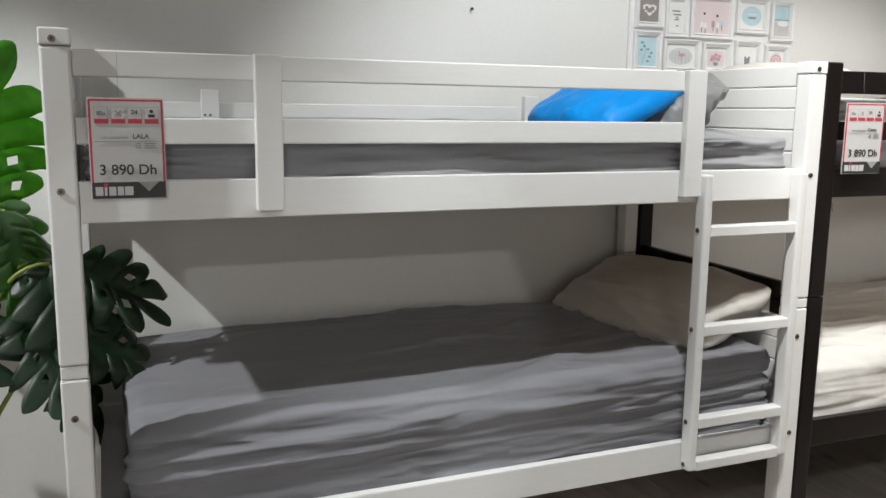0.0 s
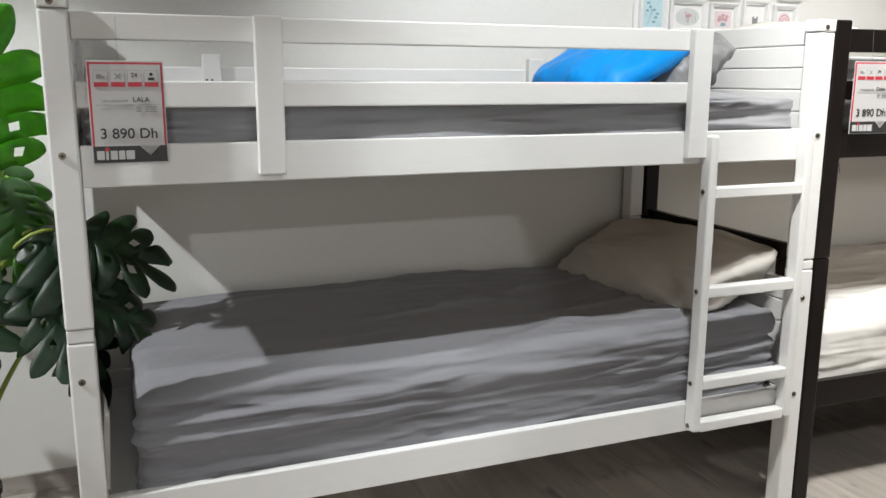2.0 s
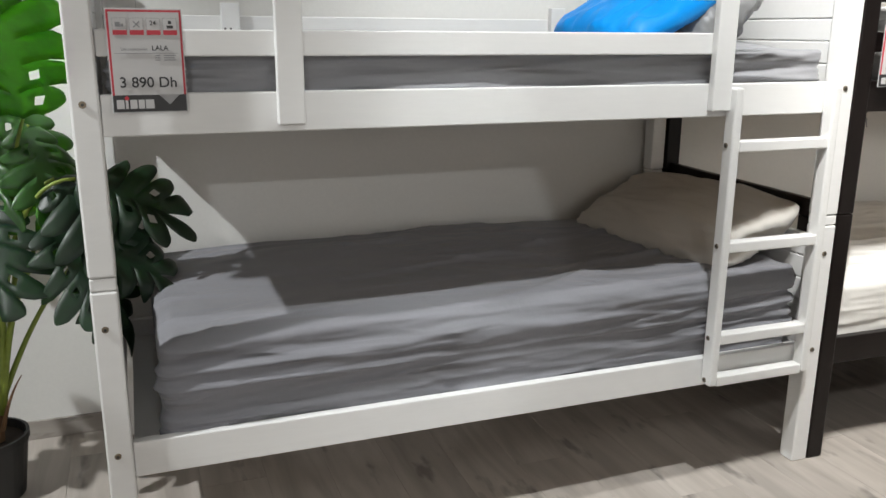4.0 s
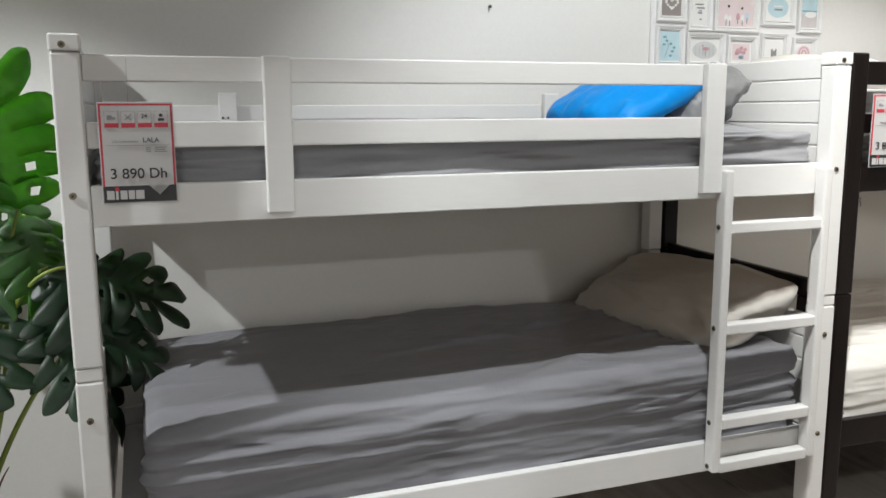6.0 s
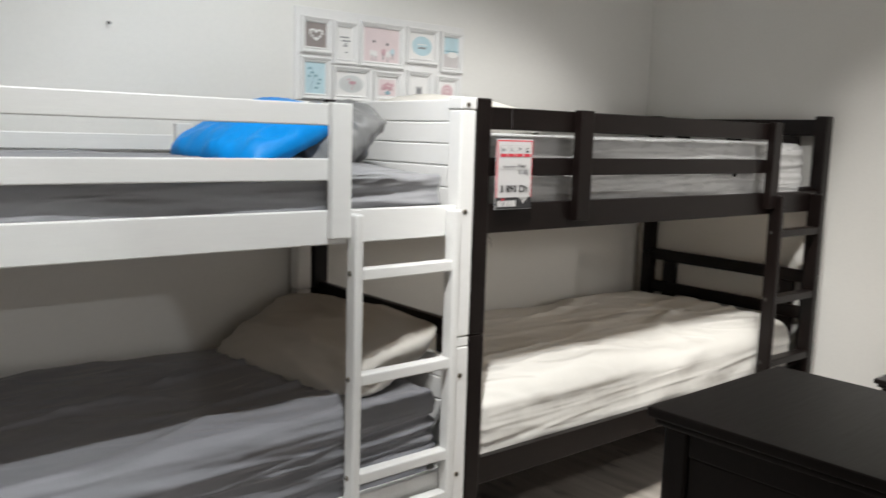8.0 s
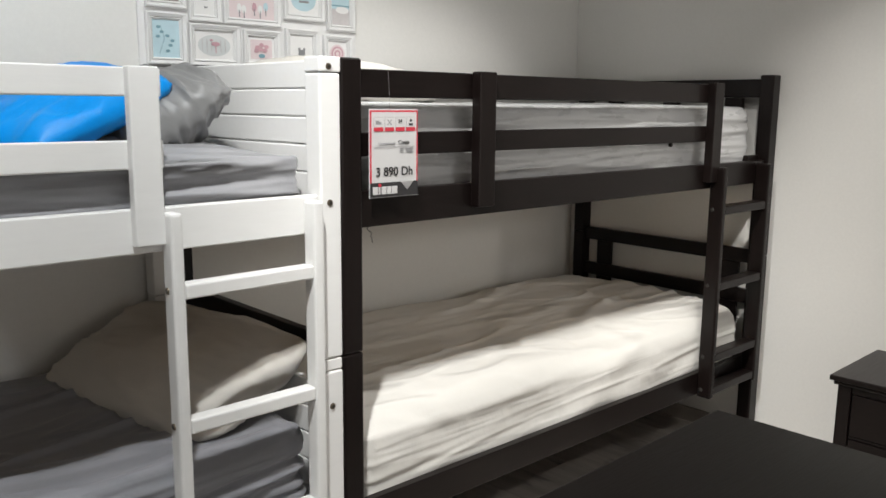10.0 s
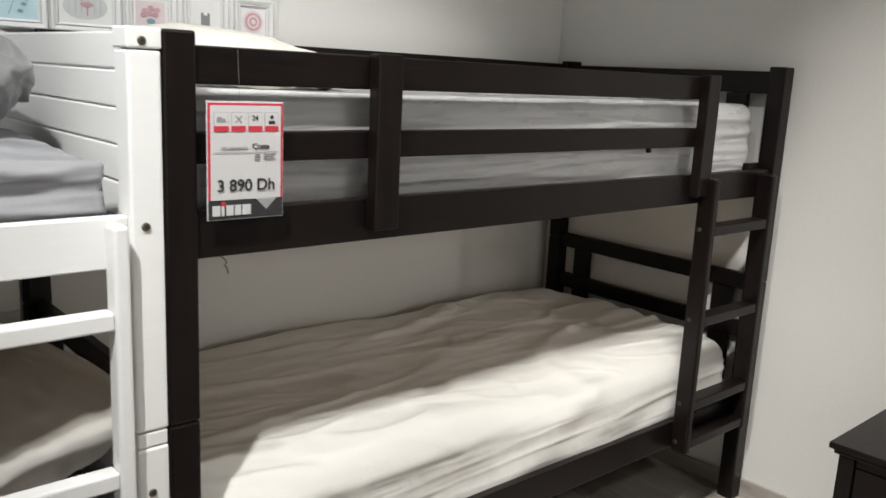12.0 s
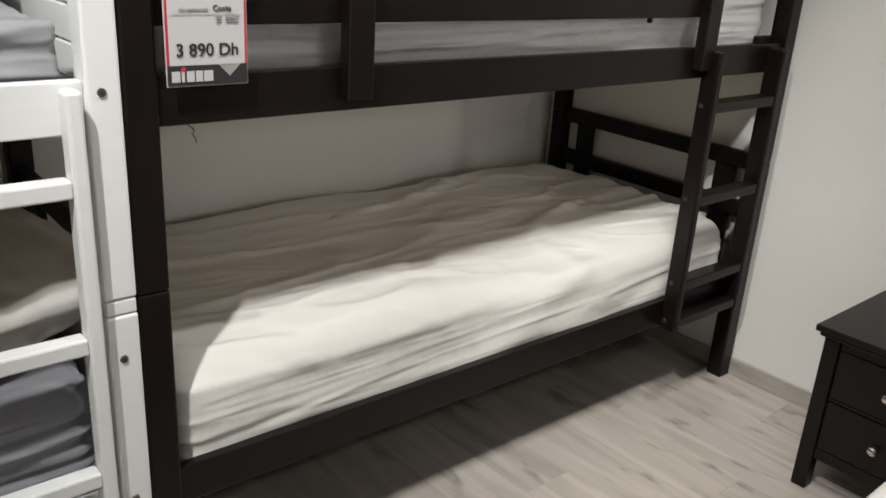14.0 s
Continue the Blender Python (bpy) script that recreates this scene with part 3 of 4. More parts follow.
def price_card(x, y, z, model, turn, label):
    """A printed A5 card in a clear sleeve, hung by a thread."""
    cw, ch = 0.138, 0.195
    card = thing("price_card", x, y, z, label, "price card", "price cards", turn)

    def flat(nm, x0, x1, z0, z1, mat, lift=1, lab=""):
        return part(nm, bar(x0, x1, -0.0008 - 0.0004 * lift, 0.0, z0, z1, 0), mat, card, lab)

    part("sleeve", bar(-0.002, cw + 0.002, 0.0003, 0.0018, -ch - 0.002, 0.003, 0.0005), ACRYL, card, "clear plastic sleeve")
    flat("red_border", 0, cw, -ch + 0.032, 0, RED, 1)
    flat("sheet", 0.004, cw - 0.004, -ch + 0.032, -0.004, CARD, 2)
    flat("footer_band", 0, cw, -ch, -ch + 0.0325, INK, 3)
    # notch of white that points down into the footer
    bm = bmesh.new()
    vs = [bm.verts.new(p) for p in ((0.086, -0.0026, -ch + 0.033), (0.106, -0.0026, -ch + 0.013), (0.126, -0.0026, -ch + 0.033))]
    bm.faces.new(vs)
    bmesh.ops.solidify(bm, geom=bm.faces[:], thickness=0.0004)
    part("pointer", bm, CARD, card)
    for i in range(4):
        ix = 0.010 + i * 0.031
        icon = flat("icon_frame", ix, ix + 0.026, -0.046, -0.015, GREYINK, 3)
        part("icon_field", bar(ix + 0.0006, ix + 0.0254, -0.0026, -0.0018, -0.0454, -0.0156, 0), CARD, icon)
        part("icon_bar", bar(ix, ix + 0.026, -0.0028, -0.0018, -0.047, -0.038, 0), RED, icon)
    words("24", 0.012, pose(0.0785, -0.003, -0.0285, 90, 0, 0), INK, card)
    # van, crossed tools and figure as plain shapes
    part("icon_shape", bar(0.0150, 0.0245, -0.0032, -0.0026, -0.0315, -0.023, 0.0), GREYINK, card)
    part("icon_shape", bar(0.0250, 0.0305, -0.0032, -0.0026, -0.0315, -0.026, 0.0), GREYINK, card)
    for sgn in (-1, 1):
        bm = bar(-0.008, 0.008, -0.0003, 0.0003, -0.001, 0.001, 0)
        bmesh.ops.transform(bm, matrix=pose(0.054, -0.0029, -0.027, 0, 45 * sgn, 0), verts=bm.verts)
        part("icon_shape", bm, GREYINK, card)
    bm = bmesh.new()
    disc(bm, pose(0.116, -0.0029, -0.023, 90), 0.0035, 0.0006, 12)
    part("icon_shape", bm, INK, card)
    part("icon_shape", bar(0.110, 0.122, -0.0032, -0.0026, -0.0345, -0.029, 0), INK, card)
    words("Lits superpos\u00e9s", 0.0078, pose(0.022, -0.003, -0.0765, 90, 0, 0), GREYINK, card)
    words(model, 0.0135, pose(0.079, -0.003, -0.0765, 90, 0, 0), INK, card)
    part("rule", bar(0.010, 0.128, -0.0030, -0.0026, -0.0825, -0.0817, 0), GREYINK, card)
    for i in range(3):
        part("text_bar", bar(0.084, 0.094, -0.0030, -0.0026, -0.0875 - i * 0.0042, -0.0857 - i * 0.0042, 0), GREYINK, card)
        part("text_bar", bar(0.101, 0.124 - 0.003 * (i % 2), -0.0030, -0.0026, -0.0875 - i * 0.0042, -0.0857 - i * 0.0042, 0), GREYINK, card)
    words("3 890 Dh", 0.0285, pose(0.0685, -0.003, -0.1475, 90, 0, 0), INK, card, align="CENTER")
    # five plain white blocks and a red dot stand for the shop's mark
    for x0, x1 in ((0.006, 0.020), (0.0225, 0.0275), (0.031, 0.044), (0.0465, 0.058), (0.060, 0.076)):
        part("mark_block", bar(x0, x1, -0.0032, -0.0022, -ch + 0.006, -ch + 0.0235, 0), CARD, card)
    bm = bmesh.new()
    disc(bm, pose(0.0255, -0.0032, -ch + 0.0265, 90), 0.0042, 0.0006, 12)
    part("mark_dot", bm, RED, card)
    for tx in (0.056,):
        part("thread", tube([(tx, -0.0012, 0), (tx, 0.0, 0.03), (tx + 0.001, 0.006, 0.088)], 0.0003, 5), GREYINK, card, "thin nylon thread")
    return card


price_card(0.0905, -0.006, 1.302, "LALA", 0.6, "A5 price card with red border hung on the white rails")
price_card(2.052, -0.0135, 1.322, "Costa", -2.0, "A5 price card with red border hung on the dark rails")

# ---- collage of picture frames ----
collage = thing("picture_collage", 1.956, 0.929, 1.44, "white collage of ten small picture frames on the wall", "picture frame")
part("backing", bar(-0.006, 0.784, -0.010, 0, 0, 0.326, 0.002), FRAME, collage)


def ring(bm, m, rx, rz, inner, depth, n=28):
    rows = []
    for k in range(n):
        a = 2 * math.pi * k / n
        c, s = math.cos(a), math.sin(a)
        rows.append([bm.verts.new(m @ Vector(p)) for p in ((rx * c, 0, rz * s), (rx * c, -depth, rz * s), (inner * rx * c, -depth, inner * rz * s), (inner * rx * c, 0, inner * rz * s))])
    for k in range(n):
        a, b = rows[k], rows[(k + 1) % n]
        for i in range(4):
            bm.faces.new((a[i], b[i], b[(i + 1) % 4], a[(i + 1) % 4]))
    bmesh.ops.recalc_face_normals(bm, faces=bm.faces)


def oval(bm, x, y, z, rx, rz, n=26):
    vs = [bm.verts.new((x + rx * math.cos(2 * math.pi * k / n), y, z + rz * math.sin(2 * math.pi * k / n))) for k in range(n)]
    f = bm.faces.new(vs)
    res = bmesh.ops.extrude_face_region(bm, geom=[f])
    bmesh.ops.translate(bm, vec=(0, -0.0006, 0), verts=[v for v in res["geom"] if isinstance(v, bmesh.types.BMVert)])
    bmesh.ops.recalc_face_normals(bm, faces=bm.faces)


def small_frame(x0, x1, z0, z1, margin, mat, motif):
    """A bevelled frame with a mount and a print behind it; z from the collage's lower edge."""
    root = part("frame", bmesh_frame(x0, x1, z0, z1, 0.013, 0.025), FRAME, collage)
    part("inner_frame", bmesh_frame(x0 + 0.014, x1 - 0.014, z0 + 0.014, z1 - 0.014, 0.007, 0.0200), FRAME, root)
    part("mount", bar(x0 + 0.021, x1 - 0.021, -0.0115, -0.0105, z0 + 0.021, z1 - 0.021, 0), MOUNT, root)
    a0, a1, b0, b1 = x0 + 0.021 + margin, x1 - 0.021 - margin, z0 + 0.021 + margin, z1 - 0.021 - margin
    cx, cz, hx, hz = (a0 + a1) / 2, (b0 + b1) / 2, (a1 - a0) / 2, (b1 - b0) / 2
    if motif in ("oval", "flamingo", "rose"):
        bm = bmesh.new()
        oval(bm, cx, -0.0116, cz, hx, hz)
        part("print", bm, mat, root)
    else:
        part("print", bar(a0, a1, -0.0121, -0.0116, b0, b1, 0), mat, root)
    layer = [0]

    def level():
        layer[0] += 1
        return -0.0123 - 0.00025 * layer[0]

    def dot(px, pz, rx, rz, m):
        bm = bmesh.new()
        y = level()
        oval(bm, cx + px * hx, y, cz + pz * hz, rx * hx, rz * hz, 14)
        part("motif", bm, m, root)

    def stroke(px0, px1, pz0, pz1, m):
        y = level()
        part("motif", bar(cx + px0 * hx, cx + px1 * hx, y - 0.0006, y, cz + pz0 * hz, cz + pz1 * hz, 0), m, root)

    if motif == "heart":
        for k in range(18):
            a = 2 * math.pi * k / 18
            dot(0.62 * math.sin(a) ** 3, 0.08 + 0.48 * (0.81 * math.cos(a) - 0.31 * math.cos(2 * a) - 0.12 * math.cos(3 * a)), 0.13, 0.1, MOUNT)
    elif motif == "lines":
        for px0, px1, pz in ((-0.7, 0.6, 0.35), (-0.5, 0.75, 0.1), (-0.1, 0.3, -0.1), (-0.3, 0.4, -0.25), (0.0, 0.35, -0.7)):
            stroke(px0, px1, pz, pz + 0.1, GREYINK)
    elif motif == "party":
        for px, pz, m in ((-0.55, -0.5, MOUNT), (-0.35, -0.55, MOUNT), (0.1, -0.4, ROSE), (0.35, -0.5, MOUNT), (0.6, -0.35, BLUE)):
            dot(px, pz, 0.1, 0.22, m)
            stroke(px - 0.02, px + 0.02, pz - 0.45, pz - 0.1, GREYINK)
        for px, pz in ((-0.45, 0.2), (0.3, 0.1)):
            dot(px, pz, 0.06, 0.08, INK)
    elif motif == "oval":
        stroke(-0.35, 0.4, -0.28, -0.1, GREYINK)
        stroke(-0.45, 0.45, 0.1, 0.2, MOUNT)
    elif motif == "beach":
        stroke(-1, 1, -1, -0.1, SAND)
        dot(0.2, -0.15, 0.75, 0.2, MOUNT)
        stroke(-1, 1, 0.05, 0.12, TEAL)
    elif motif == "twig":
        y = level()
        part("motif", tube([(cx - 0.5 * hx, y, cz - 0.8 * hz), (cx - 0.1 * hx, y, cz), (cx - 0.4 * hx, y, cz + 0.7 * hz)], 0.0009, 5), TEAL, root)
        for px, pz in ((-0.3, 0.35), (-0.55, 0.6), (0.1, 0.15), (0.3, -0.35), (0.1, -0.65), (-0.6, 0.1), (0.45, -0.1)):
            dot(px, pz, 0.16, 0.08, TEAL)
    elif motif == "flamingo":
        for k in range(6):
            stroke(-0.75 + 0.28 * k, -0.72 + 0.28 * k, -0.6, 0.55, SAND)
        dot(0.05, 0.15, 0.28, 0.2, ROSE)
        dot(-0.2, 0.5, 0.1, 0.1, ROSE)
        stroke(0.03, 0.08, -0.7, 0.1, ROSE)
    elif motif == "flowers":
        for px, pz in ((-0.4, 0.2), (0.0, 0.45), (0.45, 0.3), (-0.1, 0.0), (0.3, -0.1), (-0.5, -0.15)):
            dot(px, pz, 0.22, 0.22, ROSE)
        dot(0.0, -0.65, 0.3, 0.22, TEAL)
    elif motif == "cat":
        stroke(-0.35, 0.35, -0.75, 0.0, GREYINK)
        dot(-0.25, 0.05, 0.12, 0.15, GREYINK)
        dot(0.25, 0.05, 0.12, 0.15, GREYINK)
    elif motif == "rose":
        for r, m in ((0.8, ROSE), (0.6, PINK), (0.42, ROSE), (0.22, PINK)):
            dot(0.0, 0.0, r, r, m)


def bmesh_frame(x0, x1, z0, z1, width, depth):
    """Four mitred sides of a frame, higher at the outer edge."""
    bm = bmesh.new()
    outer = [(x0, z0), (x1, z0), (x1, z1), (x0, z1)]
    inner = [(x0 + width, z0 + width), (x1 - width, z0 + width), (x1 - width, z1 - width), (x0 + width, z1 - width)]
    lip = [(a * 0.7 + c * 0.3, b * 0.7 + d * 0.3) for (a, b), (c, d) in zip(outer, inner)]
    rings = [[bm.verts.new((x, y, z)) for x, z in pts] for pts, y in ((outer, -0.004), (outer, -depth + 0.002), (lip, -depth), (inner, -depth + 0.005), (inner, -0.004))]
    for a, b in zip(rings, rings[1:]):
        for k in range(4):
            bm.faces.new((a[k], a[(k + 1) % 4], b[(k + 1) % 4], b[k]))
    bmesh.ops.recalc_face_normals(bm, faces=bm.faces)
    return bm


for spec in (
    (0.014, 0.142, 0.168, 0.294, 0.0, TAUPE, "heart"), (0.149, 0.256, 0.137, 0.290, 0.004, MOUNT, "lines"),
    (0.265, 0.471, 0.137, 0.302, 0.0, PINK, "party"), (0.484, 0.645, 0.166, 0.303, 0.010, BLUE, "oval"),
    (0.657, 0.775, 0.142, 0.302, 0.0, BLUE, "beach"), (0.013, 0.139, 0.005, 0.155, 0.0, BLUE, "twig"),
    (0.147, 0.319, 0.005, 0.131, 0.010, SILVER, "flamingo"), (0.331, 0.468, 0.005, 0.124, 0.008, PINK, "flowers"),
    (0.488, 0.620, 0.005, 0.138, 0.008, MOUNT, "cat"), (0.640, 0.762, 0.005, 0.126, 0.008, PINK, "rose"),
):
    small_frame(*spec)

# ---- nail in the wall, wire under the dark bunk ----
nail = thing("wall_nail", 1.310, 0.9295, 1.636, "small dark nail sticking out of the wall", "nail")
bm = bmesh.new()
disc(bm, pose(0, -0.006, 0, 90), 0.0022, 0.012, 8)
part("shank", bm, STEEL, nail)
bm = bmesh.new()
disc(bm, pose(0, -0.0125, 0, 90), 0.0055, 0.003, 12)
part("head", bm, HOLE, nail)
twist = [(0.0, 0.0, 0.045)] + [(0.004 + 0.006 * math.sin(0.55 * k), 0.004 * math.cos(0.55 * k), 0.03 - 0.0022 * k) for k in range(18)] + [(0.012, 0.0, -0.016), (0.014, 0.0, -0.026)]
wire = part("wire_tie", tube(twist, 0.0014, 6), GREYINK, None, "", True, pose(K * 2.128, K * 0.09, K * 1.028))
tagged(wire, "loose end of twisted wire hanging under the bunk", "wire")

# ---- dark chest and bedside table ----


def furniture_top(parent, x0, x1, y0, y1, z):
    top = part("top", bar(x0, x1, y0, y1, z - 0.018, z, 0.004), DARK, parent)
    part("top_moulding", bar(x0 + 0.010, x1 - 0.010, y0 + 0.010, y1 - 0.010, z - 0.032, z - 0.0185, 0.005), DARK, top)


chest = thing("chest", 1.56, -1.75, 0, "tall dark-stained wooden chest with a moulded top", "chest")
CX, CY, CZ = 0.44, 0.845, 0.89
furniture_top(chest, 0, CX, 0, CY, CZ)
for px in (0.022, CX - 0.067):
    for py in (0.022, CY - 0.067):
        part("leg", bar(px, px + 0.045, py, py + 0.045, 0, CZ - 0.033, 0.004), DARK_UP, chest)
for xx in (0.030, CX - 0.048):
    part("side_panel", bar(xx, xx + 0.018, 0.0675, CY - 0.0675, 0.12, CZ - 0.075, 0.003), DARK, chest)
    part("rail", bar(xx - 0.004, xx + 0.022, 0.0675, CY - 0.0675, CZ - 0.0745, CZ - 0.033, 0.003), DARK, chest)
for yy in (0.030, CY - 0.048):
    part("end_panel", bar(0.0675, CX - 0.0675, yy, yy + 0.018, 0.12, CZ - 0.0335, 0.003), DARK, chest)

stand = thing("nightstand", 3.570, -0.898, 0, "dark-stained wooden bedside table with two drawers", "bedside table")
NX, NY, NZ = 0.42, 0.418, 0.489
furniture_top(stand, 0, NX, 0, NY, NZ)
for px in (0.020, NX - 0.062):
    for py in (0.022, NY - 0.064):
        part("leg", bar(px, px + 0.042, py, py + 0.042, 0, NZ - 0.033, 0.004), DARK_UP, stand)
for yy in (0.028, NY - 0.046):
    part("side_panel", bar(0.0625, NX - 0.0625, yy, yy + 0.018, 0.10, NZ - 0.0335, 0.003), DARK, stand)
part("back_panel", bar(NX - 0.045, NX - 0.030, 0.0645, NY - 0.0645, 0.10, NZ - 0.0335, 0.003), DARK, stand)
part("front_rail", bar(0.026, 0.046, 0.0645, NY - 0.0645, NZ - 0.056, NZ - 0.0335, 0.003), DARK, stand)
part("front_rail", bar(0.026, 0.046, 0.0645, NY - 0.0645, 0.10, 0.135, 0.003), DARK, stand)
part("front_rail", bar(0.028, 0.046, 0.0645, NY - 0.0645, 0.282, 0.292, 0.002), DARK, stand)
for z0, z1 in ((0.137, 0.280), (0.294, NZ - 0.058)):
    drawer = part("drawer", bar(0.0235, 0.046, 0.067, NY - 0.067, z0, z1, 0.003), DARK, stand)
    bm = bmesh.new()
    disc(bm, pose(0.020, NY / 2, (z0 + z1) / 2, 0, 90), 0.005, 0.016, 12)
    bmesh.ops.create_uvsphere(bm, u_segments=14, v_segments=10, radius=0.0135, matrix=pose(0.006, NY / 2, (z0 + z1) / 2) @ Matrix.Diagonal((0.65, 1, 1, 1)))
    part("knob", bm, CHROME, drawer, "round brushed nickel knob", True)

# ---- white double bed whose corner shows beside the bedside table ----
bed = thing("double_bed", 2.12, -1.915, 0, "double bed under a plain white bedspread", "bed")
part("mattress", cushion_block((1.9, 1.02, 0.24), 0.03, 0.04, 0.03, folds(21.0, 0.004, 0.004)), BEDSPREAD, bed, "white bedspread", True, Matrix.Translation((K * 0.95, K * 0.51, K * 0.38)))
part("base", bar(0.03, 1.88, 0.03, 0.99, 0.10, 0.262, 0.01), BEDSPREAD, bed)
for px in (0.08, 1.78):
    for py in (0.08, 0.89):
        part("leg", bar(px, px + 0.05, py, py + 0.05, 0, 0.10, 0.003), DARK_UP, bed)

# ---- split-leaf plant ----


def split_leaf(length, width, seed, droop):
    """A heart-shaped leaf cut into fingers and pierced here and there; base at the origin, tip along x."""
    rng = random.Random(seed)
    bm = bmesh.new()

    def place(s, side, f):
        # s along the rib, f from the rib outwards
        prof = (math.sin(math.pi * min(1, s * 0.93 + 0.07)) ** 0.6) * (1 - 0.25 * s)
        sweep = 0.62 * f - 0.42 * (1 - s) * f * f
        x = length * (s + sweep * (0.35 + 0.4 * s)) - length * 0.10 * f * (1 - s)
        y = side * width / 2 * prof * f
        z = -droop * length * (s ** 2) - 0.16 * width * f * f + 0.06 * width * f * math.sin(6 * s + seed) + 0.05 * width * f
        return Vector((x, y, z))

    fingers = 6 if length > 0.35 else 5
    for side in (-1, 1):
        cuts = [k / fingers for k in range(fingers + 1)]
        for k in range(fingers):
            a, b = cuts[k] * 0.97, cuts[k + 1] * 0.97
            depth = rng.uniform(0.42, 0.62)
            if k == 0:
                depth = 0.7
            reach = rng.uniform(0.8, 1.12)
            curl, lean = rng.uniform(-0.16, 0.06) * width, rng.uniform(-0.05, 0.06)
            if k == 0:
                reach, curl, lean = min(reach, 0.8), 0.0, 0.02
            rows = []
            for f in (0.0, 0.14, 0.5 * depth, 0.8 * depth, depth, 0.5 * (depth + 0.8), 0.8, 0.9, 0.96, 1.0):
                if f <= depth:
                    shrink = 0.0
                else:
                    g = (f - depth) / (1 - depth)
                    shrink = 0.045 + 0.13 * g + 0.29 * g ** 3
                sa, sb = a + (b - a) * shrink, b - (b - a) * shrink
                bend = max(0.0, f - depth) / (1 - depth)
                rows.append([bm.verts.new(place(sa + (sb - sa) * q + lean * bend, side, f * reach) + Vector((0, 0, curl * bend * bend))) for q in (0, 0.33, 0.67, 1)])
            pierced = rng.random() < 0.45
            for i, (r0, r1) in enumerate(zip(rows, rows[1:])):
                for q in range(3):
                    if pierced and i == 2 and q == 1:
                        continue
                    face = (r0[q], r0[q + 1], r1[q + 1], r1[q])
                    bm.faces.new(face if side < 0 else face[::-1])
    bmesh.ops.remove_doubles(bm, verts=bm.verts, dist=0.0015)
    ext = bmesh.ops.extrude_face_region(bm, geom=bm.faces[:], use_keep_orig=True)
    for v in ext["geom"]:
        if isinstance(v, bmesh.types.BMVert):
            v.co.z -= 0.0014
    bmesh.ops.recalc_face_normals(bm, faces=bm.faces)
    return bm


plant = thing("monstera_plant", -0.33, 0.60, 0, "tall split-leaf plant in a black plastic pot", "potted plant")
bm = bmesh.new()
prof = ((0.0, 0.0), (0.082, 0.0), (0.086, 0.004), (0.108, 0.165), (0.112, 0.167), (0.112, 0.185), (0.104, 0.185), (0.100, 0.150), (0.0, 0.150))
n = 32
rings = [[bm.verts.new((r * math.cos(2 * math.pi * k / n), r * math.sin(2 * math.pi * k / n), z)) for k in range(n)] for r, z in prof[1:-1]]
for a, b in zip(rings, rings[1:]):
    for k in range(n):
        bm.faces.new((a[k], a[(k + 1) % n], b[(k + 1) % n], b[k]))
bm.faces.new(rings[0][::-1])
part("pot", bm, POT, plant, "black plastic pot", False)
bm = bmesh.new()
disc(bm, pose(0, 0, 0.152), 0.0995, 0.02, 28)
part("soil", bm, SOIL, plant)
part("trunk", tube(arc((0.03, 0, 0.15), (0.04, 0.02, 0.3), (0.05, 0.03, 0.42), 8), 0.02, 9, 0.6), BARK, plant, "brown husky stem")
part("husk", tube(arc((0.05, -0.02, 0.2), (0.075, -0.03, 0.30), (0.115, -0.035, 0.36), 6), 0.007, 6, 0.2), BARK, plant)

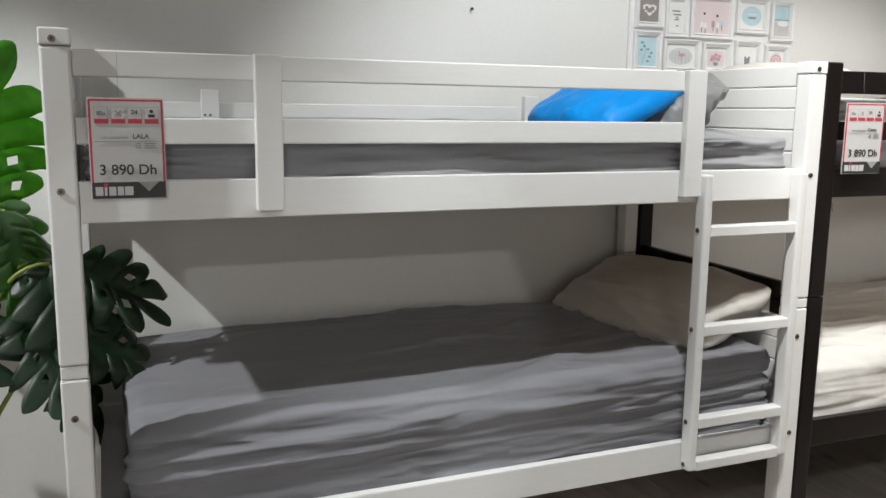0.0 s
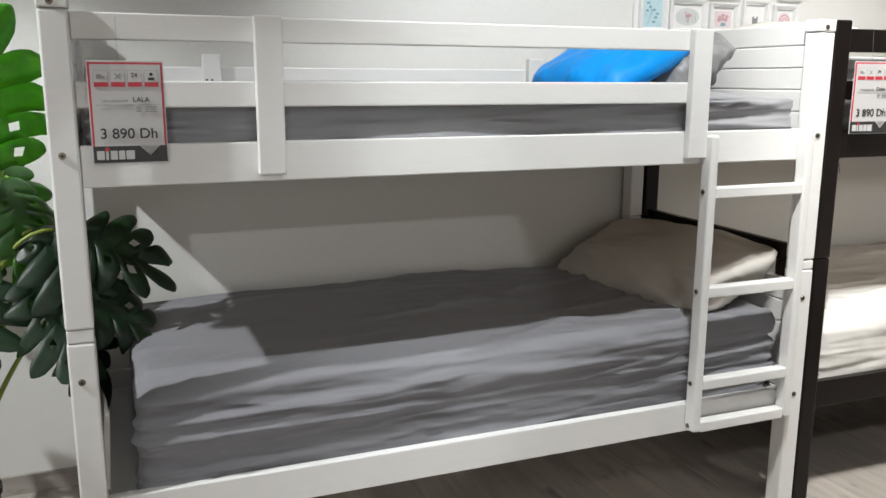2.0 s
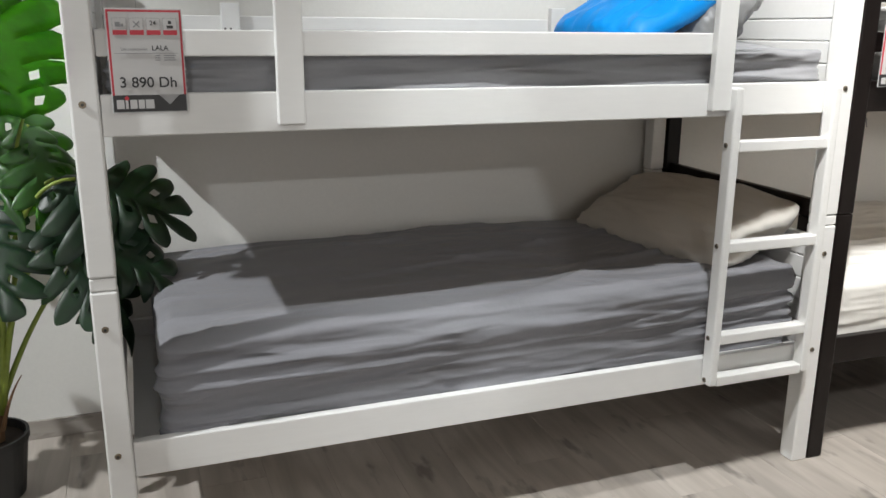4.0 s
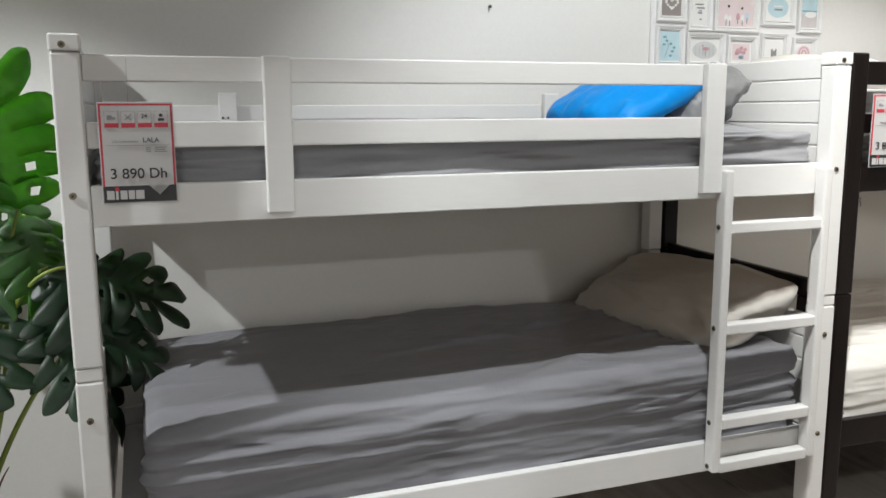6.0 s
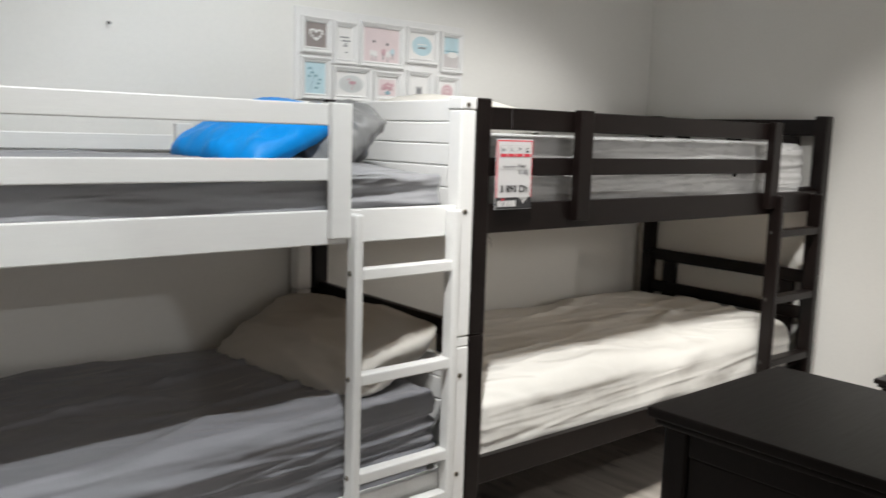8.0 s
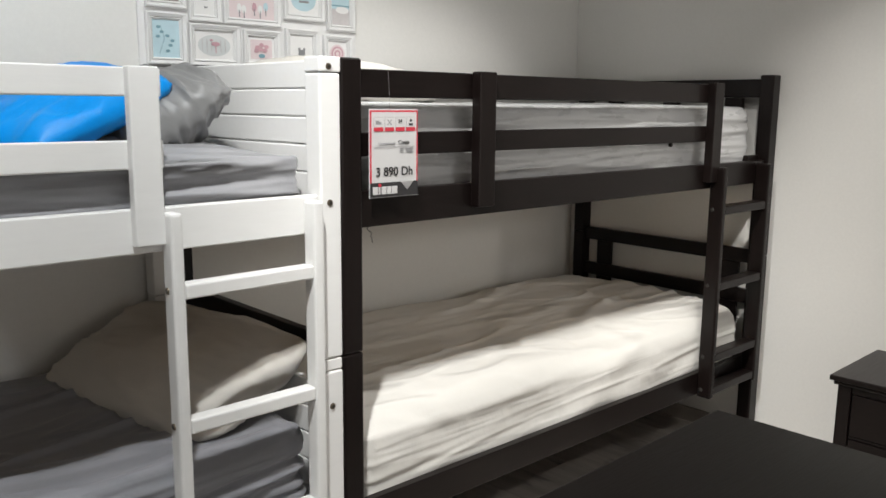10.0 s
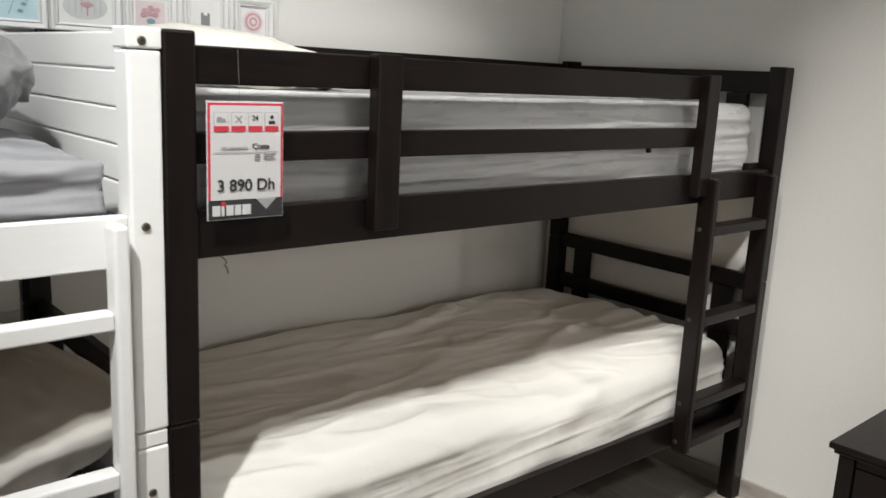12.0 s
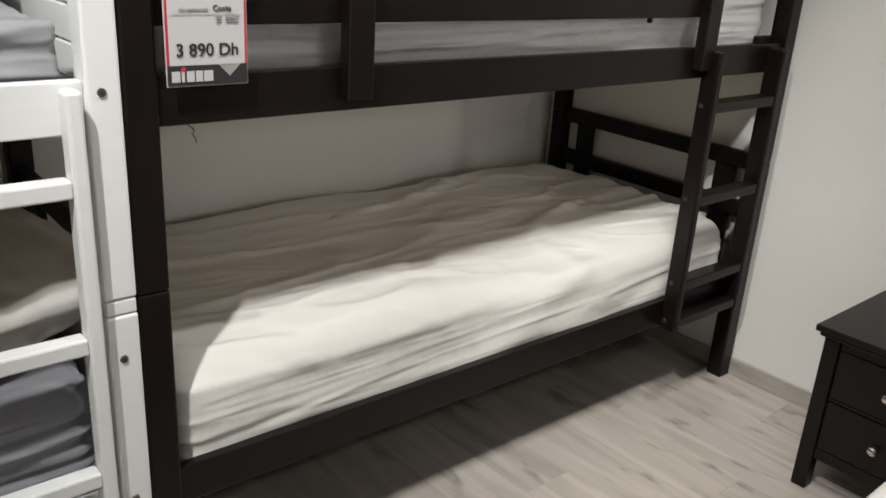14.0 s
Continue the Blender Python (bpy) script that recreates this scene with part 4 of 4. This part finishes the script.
# base of the stalk, bow, leaf base, direction of the tip (yaw, pitch), twist, length, width
LEAVES = (
    ((0.06, 0.0, 0.30), (0.09, -0.02, 0.75), (0.20, -0.10, 1.05), -97, 60, 0, 0.44, 0.43),
    ((0.04, 0.0, 0.30), (0.03, 0.03, 0.95), (0.02, 0.02, 1.12), -150, 52, 0, 0.38, 0.42),
    ((0.06, 0.0, 0.28), (0.10, 0.05, 0.80), (0.205, -0.05, 1.03), -60, -60, 0, 0.21, 0.26),
    ((0.06, -0.01, 0.28), (0.12, -0.16, 0.92), (0.305, -0.12, 0.900), 2, -20, 50, 0.25, 0.29),
    ((0.06, -0.01, 0.26), (0.14, -0.12, 0.80), (0.310, -0.16, 0.740), 0, -22, 44, 0.21, 0.28),
    ((0.05, 0.0, 0.26), (0.12, -0.08, 0.85), (0.255, -0.10, 0.90), -30, -45, 35, 0.26, 0.30),
    ((0.05, 0.0, 0.24), (0.12, -0.10, 0.66), (0.240, -0.12, 0.79), -50, -46, 12, 0.24, 0.30),
    ((0.05, 0.0, 0.24), (0.04, -0.08, 0.70), (0.11, -0.10, 0.84), -90, -46, 0, 0.25, 0.30),
    ((0.05, 0.0, 0.28), (0.06, 0.05, 0.85), (0.13, 0.0, 1.12), -100, -60, 0, 0.30, 0.32),
    ((0.04, 0.02, 0.28), (-0.02, 0.12, 0.95), (0.03, 0.08, 1.22), 160, -40, 0, 0.30, 0.30),
    ((0.05, 0.0, 0.26), (0.16, 0.02, 0.55), (0.300, -0.02, 0.68), -35, -58, 10, 0.22, 0.25),
    ((0.03, 0.0, 0.28), (-0.1, 0.0, 0.80), (-0.10, -0.10, 1.05), -150, -50, 0, 0.32, 0.34),
    ((0.05, 0.01, 0.28), (0.18, 0.05, 0.85), (0.17, 0.03, 1.06), -45, -62, 20, 0.28, 0.30),
)
for i, (p0, p1, p2, yaw, pitch, twist, ln, wd) in enumerate(LEAVES):
    stalk = part("stalk", tube(arc(p0, p1, p2, 14), 0.0085, 8, 0.5), STEM, plant, "yellow-green leaf stalk", True)
    bm = split_leaf(ln, wd, i + 1, 0.22)
    bmesh.ops.transform(bm, matrix=Matrix.Translation(p2) @ Euler((radians(twist), radians(-pitch), radians(yaw)), "XYZ").to_matrix().to_4x4(), verts=bm.verts)
    # high leaves take the green with the light put in
    is_lit = p2[2] > 1.0
    part("leaf", bm, LEAF_LIT if is_lit else LEAF, stalk, "bright green split leaf" if is_lit else "glossy dark green split leaf", True)

# ---- floor boards, laid along the side wall ----
BW, BL = 0.181, 1.21
board_meshes = {}


def board_mesh(length):
    key = round(length, 3)
    if key not in board_meshes:
        bm = box(bmesh.new(), 0.0002, BW - 0.0002, 0.0002, key - 0.0002, -0.0118, 0.0, 0.0008, 1)
        bmesh.ops.scale(bm, vec=(K, K, K), verts=bm.verts)
        me = bpy.data.meshes.new("board")
        bm.to_mesh(me)
        bm.free()
        me.materials.append(BOARD)
        board_meshes[key] = me
    return board_meshes[key]


columns = int((WX1 + 1.1) / BW)
for c in range(columns):
    bx = WX1 - (c + 1) * BW
    start = WY1 - ((c * 0.37) % 1.0) * BL
    edges = [WY1]
    while start > -3.3:
        if edges[-1] - start > 0.05:
            edges.append(start)
        start -= BL
    for hi, lo in zip(edges, edges[1:]):
        ob = new("board", board_mesh(hi - lo))
        ob.matrix_basis = Matrix.Translation((K * bx, K * lo, 0))
        ob.parent = floor
